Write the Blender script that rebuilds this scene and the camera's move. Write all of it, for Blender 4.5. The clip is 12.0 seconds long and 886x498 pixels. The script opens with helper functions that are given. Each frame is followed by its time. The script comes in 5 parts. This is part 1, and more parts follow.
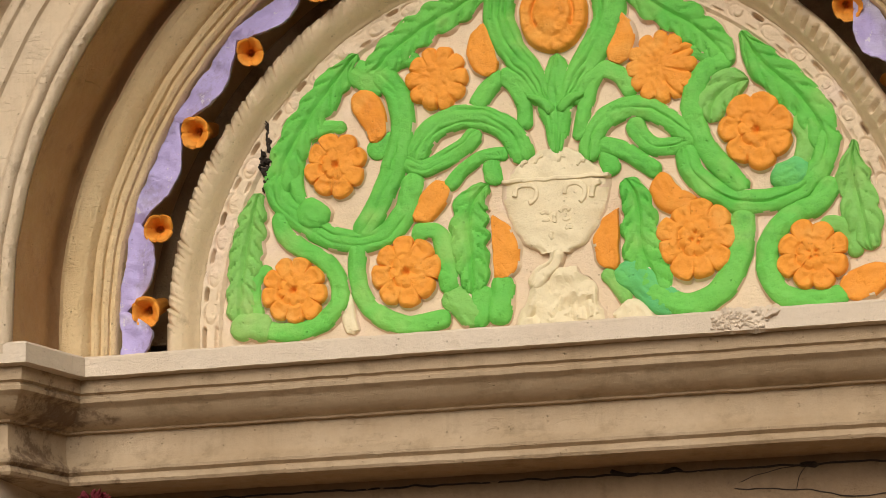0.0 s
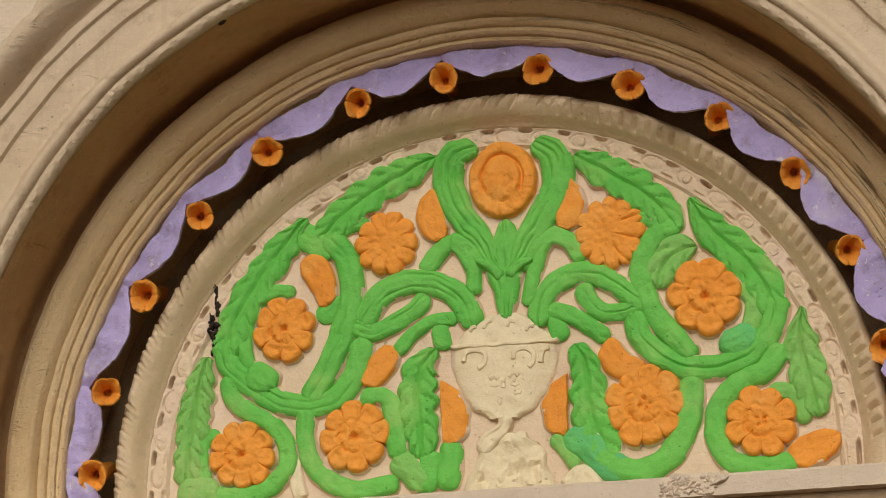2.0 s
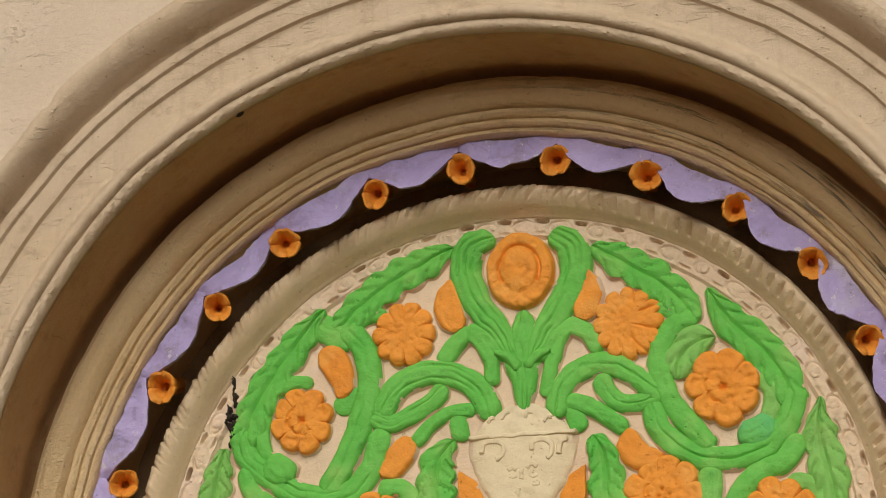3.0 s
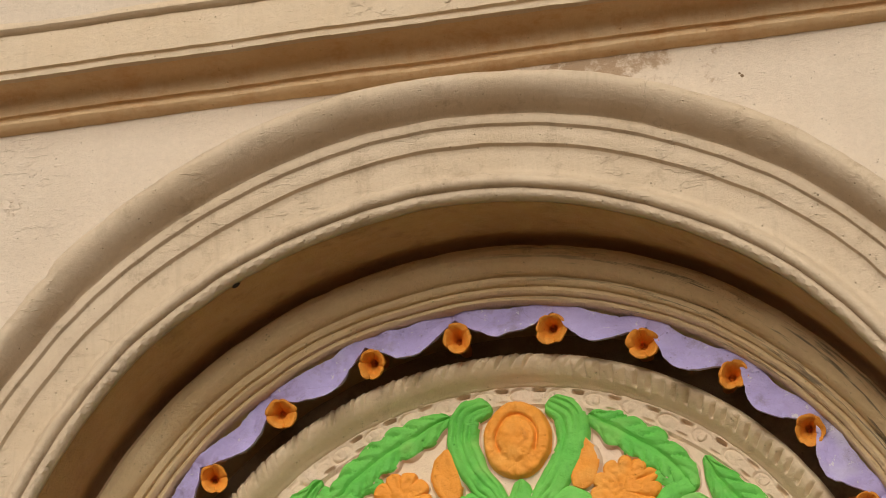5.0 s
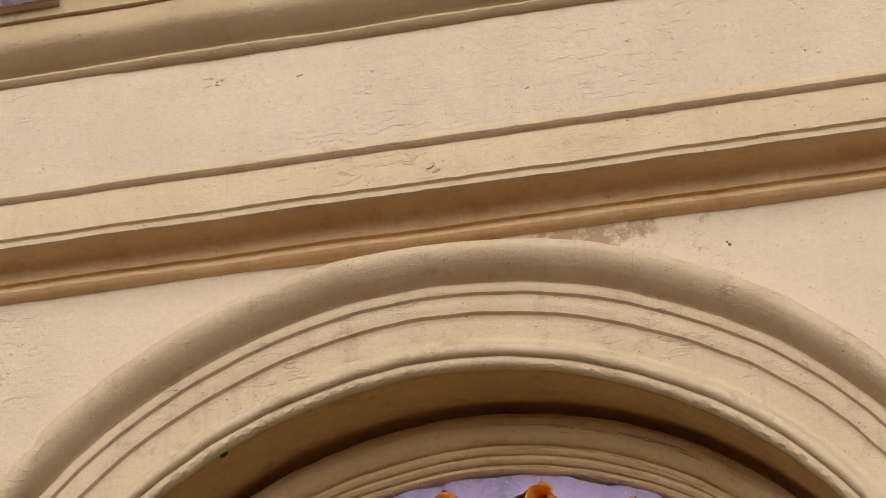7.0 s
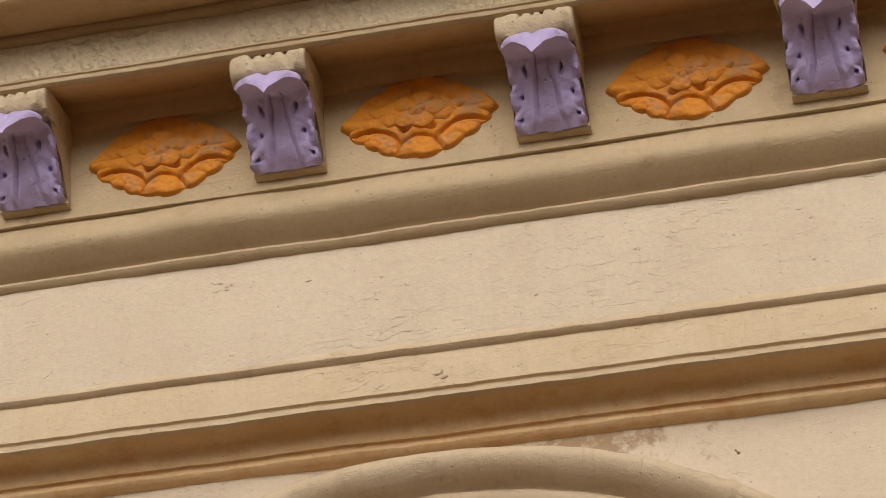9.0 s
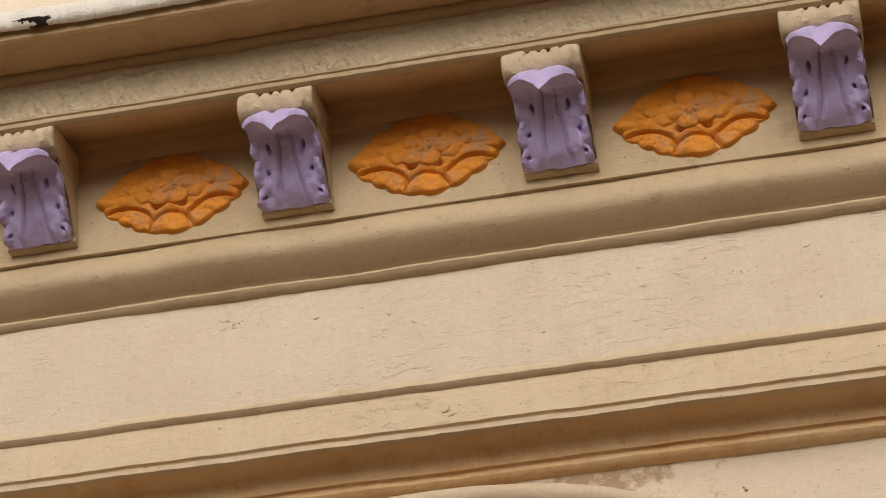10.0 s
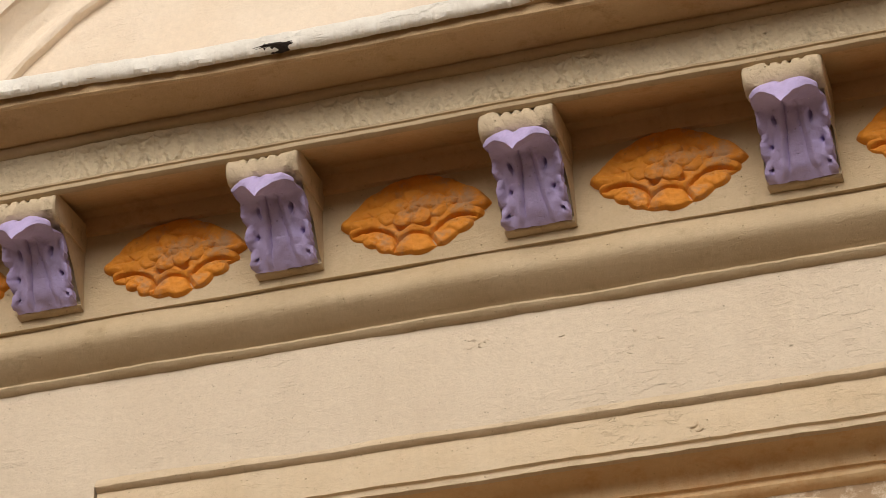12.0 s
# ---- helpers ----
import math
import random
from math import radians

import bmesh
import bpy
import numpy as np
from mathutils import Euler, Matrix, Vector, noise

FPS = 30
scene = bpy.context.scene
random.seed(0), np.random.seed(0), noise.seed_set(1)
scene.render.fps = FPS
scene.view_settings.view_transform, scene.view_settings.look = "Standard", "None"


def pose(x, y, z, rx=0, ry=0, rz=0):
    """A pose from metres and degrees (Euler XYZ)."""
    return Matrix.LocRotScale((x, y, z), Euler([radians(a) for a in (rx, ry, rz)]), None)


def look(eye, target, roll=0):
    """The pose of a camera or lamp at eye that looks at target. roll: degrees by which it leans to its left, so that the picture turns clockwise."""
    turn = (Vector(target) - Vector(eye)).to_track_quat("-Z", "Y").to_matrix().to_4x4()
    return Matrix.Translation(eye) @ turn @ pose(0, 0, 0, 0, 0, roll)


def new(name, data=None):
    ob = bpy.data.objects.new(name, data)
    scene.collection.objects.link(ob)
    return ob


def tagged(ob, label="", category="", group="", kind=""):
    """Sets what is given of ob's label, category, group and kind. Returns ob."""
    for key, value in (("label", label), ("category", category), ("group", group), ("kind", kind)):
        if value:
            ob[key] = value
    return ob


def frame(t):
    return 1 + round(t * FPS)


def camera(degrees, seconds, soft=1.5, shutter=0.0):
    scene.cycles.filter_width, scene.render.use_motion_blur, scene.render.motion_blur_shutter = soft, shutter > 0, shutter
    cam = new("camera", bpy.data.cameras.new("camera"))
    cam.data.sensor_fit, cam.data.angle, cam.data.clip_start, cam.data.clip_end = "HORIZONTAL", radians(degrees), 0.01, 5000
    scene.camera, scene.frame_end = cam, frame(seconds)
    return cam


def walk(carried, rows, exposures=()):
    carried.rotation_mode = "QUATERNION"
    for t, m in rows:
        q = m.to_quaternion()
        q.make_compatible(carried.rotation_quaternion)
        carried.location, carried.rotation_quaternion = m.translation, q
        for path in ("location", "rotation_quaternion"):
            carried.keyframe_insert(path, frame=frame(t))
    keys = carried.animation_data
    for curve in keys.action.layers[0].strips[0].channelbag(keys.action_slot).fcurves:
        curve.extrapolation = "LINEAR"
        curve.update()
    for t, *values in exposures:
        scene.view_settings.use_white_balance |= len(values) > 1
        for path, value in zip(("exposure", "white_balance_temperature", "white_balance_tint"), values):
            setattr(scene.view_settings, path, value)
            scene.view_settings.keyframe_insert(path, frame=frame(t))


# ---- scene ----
# ================= camera and its walk =================
cam = camera(17.82, 12.0, soft=0.8)
EYE = (1.155, -5.0, 1.6)
# seconds, turn to the left, tilt upwards, lean, in degrees
TURNS = [
    (0.0, 14.20, 14.00, -1.09),
    (0.5, 13.26, 14.82, -1.07),
    (1.0, 12.70, 16.09, -1.10),
    (1.5, 12.71, 17.16, -1.11),
    (2.0, 13.06, 17.32, -1.10),
    (2.5, 13.26, 18.02, -1.13),
    (3.0, 13.40, 19.17, -1.12),
    (3.2, 13.39, 19.52, -1.32),
    (5.0, 13.23, 22.60, -1.60),
    (5.5, 13.25, 23.43, -1.71),
    (6.0, 13.21, 24.23, -1.71),
    (6.5, 12.92, 25.08, -1.87),
    (6.7, 12.86, 25.49, -1.90),
    (8.3, 12.88, 28.37, -1.53),
    (8.5, 12.86, 28.99, -1.68),
    (9.0, 12.92, 30.20, -1.42),
    (9.5, 12.78, 31.04, -1.47),
    (10.0, 13.07, 30.96, -1.40),
    (10.5, 15.12, 30.91, -0.58),
    (11.0, 16.28, 31.09, -0.17),
    (11.5, 17.60, 31.26, 0.02),
    (12.0, 18.84, 31.36, 0.33),
]
walk(cam, [(t, pose(*EYE, 90 + tilt, 0, turn) @ pose(0, 0, 0, 0, 0, lean)) for t, turn, tilt, lean in TURNS],
     exposures=[(0.0, -0.36), (1.2, -0.40), (2.0, -0.71), (3.0, -0.66), (5.0, -0.47), (6.5, -0.44), (8.5, -0.50), (10.5, -0.49), (12.0, -0.46)])

# ================= sky, sun =================
SUN_ELEVATION, SUN_TURN = 28, 8
world = bpy.data.worlds.new("sky")
scene.world = world
world.use_nodes = True
wn = world.node_tree.nodes
sky = wn.new("ShaderNodeTexSky")
sky.sky_type, sky.sun_disc = "NISHITA", False
sky.sun_elevation, sky.sun_rotation = radians(SUN_ELEVATION), radians(180 + SUN_TURN)
sky.air_density, sky.dust_density, sky.ozone_density = 0.35, 9.0, 0.0
wn["Background"].inputs["Strength"].default_value = 0.05
world.node_tree.links.new(sky.outputs[0], wn["Background"].inputs["Color"])
sun = new("sun", bpy.data.lights.new("sun", "SUN"))
sun.data.energy, sun.data.angle, sun.data.color = 3.1, radians(44), (1.0, 0.962, 0.90)
_e, _a = radians(SUN_ELEVATION), radians(SUN_TURN)
sun.matrix_world = look((8 * math.sin(_a) * math.cos(_e), -8 * math.cos(_a) * math.cos(_e), 3 + 8 * math.sin(_e)), (0, 0, 3))


# ================= materials =================
def paint(name, col, col2, dirt=(0.10, 0.065, 0.035), dirt_amount=0.35, dirt_level=0.60, rough=0.7, bump=0.35,
          brush=False, streaks=0.0, specks=0.0, chips=None, chip_level=0.70, grain=1.0, hue=None, arc=None, blot=None, flakes=0.0, cracks=0.0, pits=0.0):
    """Hand-brushed paint over plaster: two tones, dirt patches, pits, brush marks and chips."""
    m = bpy.data.materials.new(name)
    m.use_nodes = True
    n, l = m.node_tree.nodes, m.node_tree.links
    bsdf = n["Principled BSDF"]
    co = n.new("ShaderNodeTexCoord").outputs["Object"]

    def maths(kind, a, b):
        t = n.new("ShaderNodeMath")
        t.operation = kind
        for k, v in enumerate((a, b)):
            if isinstance(v, (int, float)):
                t.inputs[k].default_value = v
            else:
                l.new(v, t.inputs[k])
        return t.outputs[0]

    def noise_at(scale, detail=4.0, rough_=0.6, stretch=None):
        v = co
        if stretch:
            mp = n.new("ShaderNodeMapping")
            mp.inputs["Scale"].default_value = stretch
            l.new(co, mp.inputs["Vector"])
            v = mp.outputs[0]
        t = n.new("ShaderNodeTexNoise")
        t.inputs["Scale"].default_value, t.inputs["Detail"].default_value, t.inputs["Roughness"].default_value = scale, detail, rough_
        l.new(v, t.inputs["Vector"])
        return t.outputs["Fac"]

    def ramp(v, lo, hi, a=0.0, b=1.0):
        r = n.new("ShaderNodeMapRange")
        r.inputs[1].default_value, r.inputs[2].default_value, r.inputs[3].default_value, r.inputs[4].default_value = lo, hi, a, b
        l.new(v, r.inputs[0])
        return r.outputs[0]

    def mixed(f, a, b):
        mx = n.new("ShaderNodeMix")
        mx.data_type = "RGBA"
        for s, v in ((0, f), (6, a), (7, b)):
            if isinstance(v, tuple):
                mx.inputs[s].default_value = (*v, 1)
            else:
                l.new(v, mx.inputs[s])
        return mx.outputs[2]

    def times(a, b):
        t = n.new("ShaderNodeMath")
        t.operation = "MULTIPLY"
        l.new(a, t.inputs[0])
        if isinstance(b, float):
            t.inputs[1].default_value = b
        else:
            l.new(b, t.inputs[1])
        return t.outputs[0]

    c = mixed(ramp(noise_at(5.0 * grain, 5.0), 0.35, 0.65), col, col2)
    if hue:
        c = mixed(ramp(noise_at(9.0, 2.0), 0.56, 0.74, 0.0, 0.8), c, hue)
    c = mixed(ramp(noise_at(70 * grain, 4.0, 0.7), 0.3, 0.9, 0.0, 0.30), c, tuple(v * 0.62 for v in col2))
    if streaks:
        c = mixed(ramp(noise_at(1.0, 5.0, 0.65, (26, 26, 1.6)), 0.55, 0.78, 0.0, streaks), c, dirt)
    c = mixed(ramp(noise_at(13 * grain, 8.0, 0.72), dirt_level, dirt_level + 0.16, 0.0, dirt_amount), c, dirt)
    if arc:                                   # mould that follows the arch
        xyz = n.new("ShaderNodeSeparateXYZ")
        l.new(co, xyz.inputs[0])
        up = maths("SUBTRACT", xyz.outputs[2], 2.852)
        out = maths("SQRT", maths("ADD", maths("MULTIPLY", xyz.outputs[0], xyz.outputs[0]), maths("MULTIPLY", up, up)), 0)
        round_ = n.new("ShaderNodeCombineXYZ")
        l.new(maths("MULTIPLY", maths("ARCTAN2", up, xyz.outputs[0]), 3.0), round_.inputs[0])
        l.new(maths("MULTIPLY", out, 55.0), round_.inputs[1])
        t = n.new("ShaderNodeTexNoise")
        t.inputs["Scale"].default_value, t.inputs["Detail"].default_value, t.inputs["Roughness"].default_value = 1.0, 9.0, 0.72
        l.new(round_.outputs[0], t.inputs["Vector"])
        c = mixed(times(ramp(t.outputs["Fac"], 0.54, 0.60, 0.0, 0.75), ramp(maths("ADD", xyz.outputs[0], maths("MULTIPLY", noise_at(4.0, 3.0), 0.6)), 0.2, 0.7)), c, arc)
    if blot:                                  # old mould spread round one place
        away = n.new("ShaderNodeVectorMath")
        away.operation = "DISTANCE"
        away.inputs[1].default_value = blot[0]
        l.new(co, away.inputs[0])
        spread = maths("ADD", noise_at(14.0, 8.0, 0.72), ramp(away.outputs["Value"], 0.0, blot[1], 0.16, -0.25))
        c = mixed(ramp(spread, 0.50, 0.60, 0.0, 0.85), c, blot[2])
    if specks:
        v = n.new("ShaderNodeTexVoronoi")
        v.inputs["Scale"].default_value = 42
        l.new(co, v.inputs["Vector"])
        gate = ramp(noise_at(19.0, 4.0), 0.57, 0.66)
        c = mixed(times(times(ramp(v.outputs["Distance"], 0.02, 0.085, 1.0, 0.0), gate), specks * 0.8), c, tuple(v * 0.5 for v in dirt))
    if chips:
        c = mixed(ramp(noise_at(46, 6.0, 0.75), chip_level, chip_level + 0.03), c, chips)
    relief = None
    if cracks:                                # hairline cracks, thin and broken
        warp = n.new("ShaderNodeTexNoise")
        warp.inputs["Scale"].default_value, warp.inputs["Detail"].default_value = 9.0, 5.0
        l.new(co, warp.inputs["Vector"])
        bent = n.new("ShaderNodeVectorMath")
        bent.operation = "MULTIPLY_ADD"
        bent.inputs[1].default_value = (0.07, 0.07, 0.07)
        l.new(warp.outputs["Color"], bent.inputs[0])
        l.new(co, bent.inputs[2])
        v = n.new("ShaderNodeTexVoronoi")
        v.feature = "DISTANCE_TO_EDGE"
        v.inputs["Scale"].default_value = 5.0
        l.new(bent.outputs[0], v.inputs["Vector"])
        gap = times(ramp(v.outputs["Distance"], 0.001, 0.008, 1.0, 0.0), ramp(noise_at(3.1, 6.0, 0.75), 0.55, 0.66))
        c = mixed(times(gap, cracks), c, tuple(v * 0.45 for v in dirt))
        relief = times(gap, -1.0 * min(0.8, cracks * 2.0))
    if flakes:                                # brush ridges and lifted flakes of old coats
        lift = times(ramp(noise_at(1.0, 5.0, 0.62, (17, 17, 62)), 0.555, 0.595), ramp(noise_at(3.7, 5.0, 0.7), 0.48, 0.60))
        lift = times(lift, flakes)
        relief = maths("ADD", relief, lift) if relief else lift
    if pits:
        v = n.new("ShaderNodeTexVoronoi")
        v.inputs["Scale"].default_value = 85
        l.new(co, v.inputs["Vector"])
        pit = times(ramp(v.outputs["Distance"], 0.08, 0.24, 1.0, 0.0), ramp(noise_at(34.0, 4.0, 0.7), 0.53, 0.62))
        c = mixed(times(pit, 0.32), c, tuple(v * 0.6 for v in dirt))
        pit = times(pit, -pits)
        relief = maths("ADD", relief, pit) if relief else pit
    l.new(c, bsdf.inputs["Base Color"])
    bsdf.inputs["Roughness"].default_value = rough
    bsdf.inputs["Specular IOR Level"].default_value = 0.32
    l.new(ramp(noise_at(30, 4.0), 0.3, 0.7, rough - 0.12, min(1.0, rough + 0.15)), bsdf.inputs["Roughness"])
    add = n.new("ShaderNodeMath")
    add.operation = "ADD"
    l.new(noise_at(75 * grain, 8.0, 0.74), add.inputs[0])
    if brush:
        l.new(times(ramp(noise_at(1.0, 6.0, 0.7, (20, 20, 150)), 0.60, 0.67), 0.75), add.inputs[1])
    else:
        l.new(times(ramp(noise_at(150, 2.0), 0.36, 0.46), 0.22), add.inputs[1])
    bp = n.new("ShaderNodeBump")
    bp.inputs["Strength"].default_value, bp.inputs["Distance"].default_value = bump, 0.010
    l.new(add.outputs[0], bp.inputs["Height"])
    out_n = bp.outputs[0]
    if relief:
        fine = n.new("ShaderNodeBump")
        fine.inputs["Strength"].default_value, fine.inputs["Distance"].default_value = 1.0, 0.0022
        l.new(relief, fine.inputs["Height"])
        l.new(out_n, fine.inputs["Normal"])
        out_n = fine.outputs[0]
    l.new(out_n, bsdf.inputs["Normal"])
    return m


CREAM = paint("cream_paint", (0.72, 0.607, 0.468), (0.68, 0.565, 0.428), dirt=(0.36, 0.25, 0.14), dirt_amount=0.26, dirt_level=0.60, brush=True,
              streaks=0.08, specks=0.8, rough=0.62, bump=0.44, flakes=0.45, cracks=0.10, pits=0.6)
SPANDREL = paint("stained_cream_paint", (0.72, 0.607, 0.468), (0.68, 0.565, 0.428), dirt=(0.36, 0.25, 0.14), dirt_amount=0.26, dirt_level=0.60, brush=True,
                 streaks=0.08, specks=0.8, rough=0.62, bump=0.44, flakes=0.45, cracks=0.10, pits=0.6, blot=((0.27, 0.0, 4.115), 0.46, (0.36, 0.235, 0.13)))
TRIM = paint("cream_trim_paint", (0.69, 0.560, 0.395), (0.645, 0.505, 0.335), dirt=(0.26, 0.17, 0.085), dirt_amount=0.40, dirt_level=0.58,
             streaks=0.14, specks=0.9, rough=0.6, bump=0.40, brush=True, flakes=0.5, cracks=0.14, pits=0.9)
WEATHERED = paint("weathered_arch_paint", (0.655, 0.53, 0.375), (0.605, 0.475, 0.32), dirt=(0.23, 0.15, 0.075), dirt_amount=0.50, dirt_level=0.56,
                  streaks=0.30, specks=1.0, rough=0.6, bump=0.44, brush=True, flakes=0.6, cracks=0.2, pits=1.0)
RUSTY = paint("rust_stained_underside_paint", (0.75, 0.545, 0.31), (0.71, 0.48, 0.25), dirt=(0.56, 0.26, 0.09), dirt_amount=0.5, dirt_level=0.52,
              streaks=0.45, specks=0.9, rough=0.6, bump=0.35, brush=True, pits=0.8)
# browner than the trim: arch's warm shade put into the base, plus dirt patches
SOFFIT = paint("shade_brown_soffit_paint", (0.60, 0.375, 0.18), (0.51, 0.30, 0.135), dirt=(0.28, 0.145, 0.06), dirt_amount=0.55, dirt_level=0.54,
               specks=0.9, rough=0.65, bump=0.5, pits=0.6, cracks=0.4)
# warm shade of the cornice undersides mixed into this tan; dirt patches stay random
SOFFIT_TOP = paint("tan_shade_cornice_paint", (0.68, 0.50, 0.30), (0.62, 0.43, 0.24), dirt=(0.36, 0.19, 0.085), dirt_amount=0.5, dirt_level=0.54,
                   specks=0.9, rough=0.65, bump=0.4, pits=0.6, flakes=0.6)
# base darkened to stand for shade under the mouldings; streaks and mould are dirt
LEDGE_PAINT = paint("dirty_shaded_ledge_paint", (0.46, 0.345, 0.22), (0.395, 0.285, 0.17), dirt=(0.16, 0.11, 0.05), dirt_amount=0.5, dirt_level=0.53,
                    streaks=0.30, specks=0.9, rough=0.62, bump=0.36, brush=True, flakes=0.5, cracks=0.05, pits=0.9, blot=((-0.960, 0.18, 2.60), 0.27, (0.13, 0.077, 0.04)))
COURSE = paint("dirty_cream_paint", (0.585, 0.46, 0.30), (0.525, 0.40, 0.245), dirt=(0.24, 0.17, 0.085), dirt_amount=0.40, dirt_level=0.57,
               streaks=0.14, specks=0.9, rough=0.62, bump=0.36, brush=True, flakes=0.25, cracks=0.15, pits=0.8)
RING = paint("tan_ring_paint", (0.80, 0.615, 0.35), (0.75, 0.545, 0.285), dirt=(0.12, 0.09, 0.055), dirt_amount=0.55, dirt_level=0.62, arc=(0.085, 0.07, 0.05),
             specks=0.9, rough=0.55, bump=0.6, pits=0.9, flakes=0.3)
ROPE_PAINT = paint("cream_rope_paint", (0.74, 0.59, 0.39), (0.68, 0.53, 0.335), dirt=(0.16, 0.11, 0.06), dirt_amount=0.5, dirt_level=0.60,
                   specks=0.9, rough=0.42, bump=0.32, pits=0.8, flakes=0.2)
FIELD = paint("pale_cream_plaster", (0.73, 0.595, 0.415), (0.69, 0.535, 0.37), dirt=(0.26, 0.16, 0.085), dirt_amount=0.4, dirt_level=0.60, specks=0.9, rough=0.7, bump=0.35,
              pits=0.9, flakes=0.25, hue=(0.76, 0.60, 0.48))
GREEN = paint("green_paint", (0.178, 0.555, 0.092), (0.110, 0.49, 0.066), dirt=(0.05, 0.24, 0.04), dirt_amount=0.45, dirt_level=0.57, rough=0.58,
              chips=(0.48, 0.60, 0.24), chip_level=0.74, specks=0.5, bump=0.36, hue=(0.29, 0.59, 0.135), pits=0.7, flakes=0.12)
SAGE = paint("pale_green_paint", (0.25, 0.55, 0.13), (0.19, 0.49, 0.095), dirt=(0.10, 0.24, 0.05), dirt_amount=0.4, dirt_level=0.58, rough=0.58,
             chips=(0.56, 0.56, 0.30), chip_level=0.70, specks=0.5, bump=0.36, pits=0.7, flakes=0.12, hue=(0.36, 0.55, 0.17))
TEAL = paint("teal_green_paint", (0.095, 0.47, 0.20), (0.15, 0.53, 0.09), dirt=(0.05, 0.24, 0.09), dirt_amount=0.4, rough=0.58, bump=0.36, pits=0.7, flakes=0.12)
ORANGE = paint("orange_paint", (0.84, 0.345, 0.045), (0.78, 0.285, 0.030), dirt=(0.34, 0.09, 0.012), dirt_amount=0.5, dirt_level=0.60, rough=0.6,
               chips=(0.80, 0.62, 0.40), chip_level=0.75, specks=0.5, bump=0.36, pits=0.7, flakes=0.12, hue=(0.80, 0.40, 0.085))
PLAQUE = paint("weathered_orange_paint", (0.77, 0.30, 0.026), (0.66, 0.24, 0.028), dirt=(0.40, 0.26, 0.155), dirt_amount=0.8, dirt_level=0.50, rough=0.65,
               specks=0.9, bump=0.3, pits=0.6, flakes=0.15)
LILAC = paint("lilac_paint", (0.54, 0.455, 0.755), (0.48, 0.40, 0.69), dirt=(0.20, 0.15, 0.20), dirt_amount=0.45, dirt_level=0.60, rough=0.5,
              chips=(0.70, 0.64, 0.78), chip_level=0.66, specks=0.5, bump=0.26, pits=0.7, flakes=0.12, cracks=0.0)
VALANCE = paint("worn_lilac_paint", (0.49, 0.425, 0.73), (0.43, 0.365, 0.66), dirt=(0.20, 0.16, 0.18), dirt_amount=0.65, dirt_level=0.53, rough=0.45,
                chips=(0.62, 0.60, 0.66), chip_level=0.615, hue=(0.57, 0.54, 0.67), specks=0.9, bump=0.35, pits=0.8, flakes=0.3, cracks=0.5)
URN = paint("pale_yellow_paint", (0.78, 0.69, 0.465), (0.74, 0.63, 0.41), dirt=(0.42, 0.30, 0.165), dirt_amount=0.45, dirt_level=0.60, rough=0.65, bump=0.26, pits=0.7,
            flakes=0.12, specks=0.5)
CAPPAINT = paint("weathered_cap_paint", (0.70, 0.575, 0.40), (0.63, 0.51, 0.35), dirt=(0.18, 0.13, 0.08), dirt_amount=0.6, dirt_level=0.55, rough=0.75, bump=0.4, pits=1.0)
BAND = paint("grey_cream_band", (0.78, 0.67, 0.475), (0.72, 0.61, 0.43), dirt=(0.34, 0.28, 0.19), dirt_amount=0.55, dirt_level=0.54, rough=0.75, bump=0.6, pits=0.8)
WHITE = paint("chalky_white_edge", (0.90, 0.87, 0.80), (0.88, 0.83, 0.74), dirt=(0.10, 0.085, 0.07), dirt_amount=0.7, dirt_level=0.72, rough=0.8, bump=0.32, flakes=0.8)
PEACH = paint("peach_wall_paint", (0.87, 0.745, 0.60), (0.85, 0.71, 0.555), dirt=(0.62, 0.45, 0.31), dirt_amount=0.35, brush=True, rough=0.65, flakes=0.5, cracks=0.12)
# lintel's shade is put into this brown base; the plaster itself is cream-brown
LINTEL = paint("shade_brown_plaster", (0.27, 0.18, 0.10), (0.22, 0.145, 0.08), dirt=(0.12, 0.075, 0.04), dirt_amount=0.5, dirt_level=0.56, streaks=0.2, rough=0.7, bump=0.4, pits=0.6)
# groove's deep shade put into the colour: browner than the plaster in front
RECESS = paint("shaded_groove_plaster", (0.40, 0.28, 0.16), (0.33, 0.225, 0.125), dirt=(0.12, 0.075, 0.04), dirt_amount=0.6, dirt_level=0.54, rough=0.8, bump=0.5, pits=0.8)
DARKWOOD = paint("old_brown_wood", (0.20, 0.115, 0.055), (0.14, 0.08, 0.04), dirt=(0.05, 0.03, 0.02), dirt_amount=0.7, dirt_level=0.56, streaks=0.4, rough=0.7, bump=0.7)
SOOT = paint("black_mould", (0.030, 0.022, 0.018), (0.05, 0.035, 0.025), rough=0.9, bump=0.8)
MAROON = paint("maroon_petals", (0.16, 0.012, 0.020), (0.10, 0.008, 0.015), rough=0.7)
PAVING = paint("grey_paving", (0.185, 0.106, 0.040), (0.16, 0.09, 0.034), dirt=(0.09, 0.06, 0.04), grain=0.15, rough=0.9)


# ================= mesh helpers =================
ZC = 2.852          # height of the arch's centre


def made(name, verts, faces, material, parent=None, label="", smooth=True, flank=None, flank_faces=()):
    me = bpy.data.meshes.new(name)
    me.from_pydata(verts, [], faces)
    me.update()
    if smooth:
        me.polygons.foreach_set("use_smooth", [True] * len(me.polygons))
        me.set_sharp_from_angle(angle=radians(38))
    me.materials.append(material)
    if flank:
        me.materials.append(flank)
        for i in flank_faces:
            me.polygons[i].material_index = 1
    ob = new(name, me)
    if parent:
        ob.parent = parent
    if label:
        ob["label"] = label
    return ob


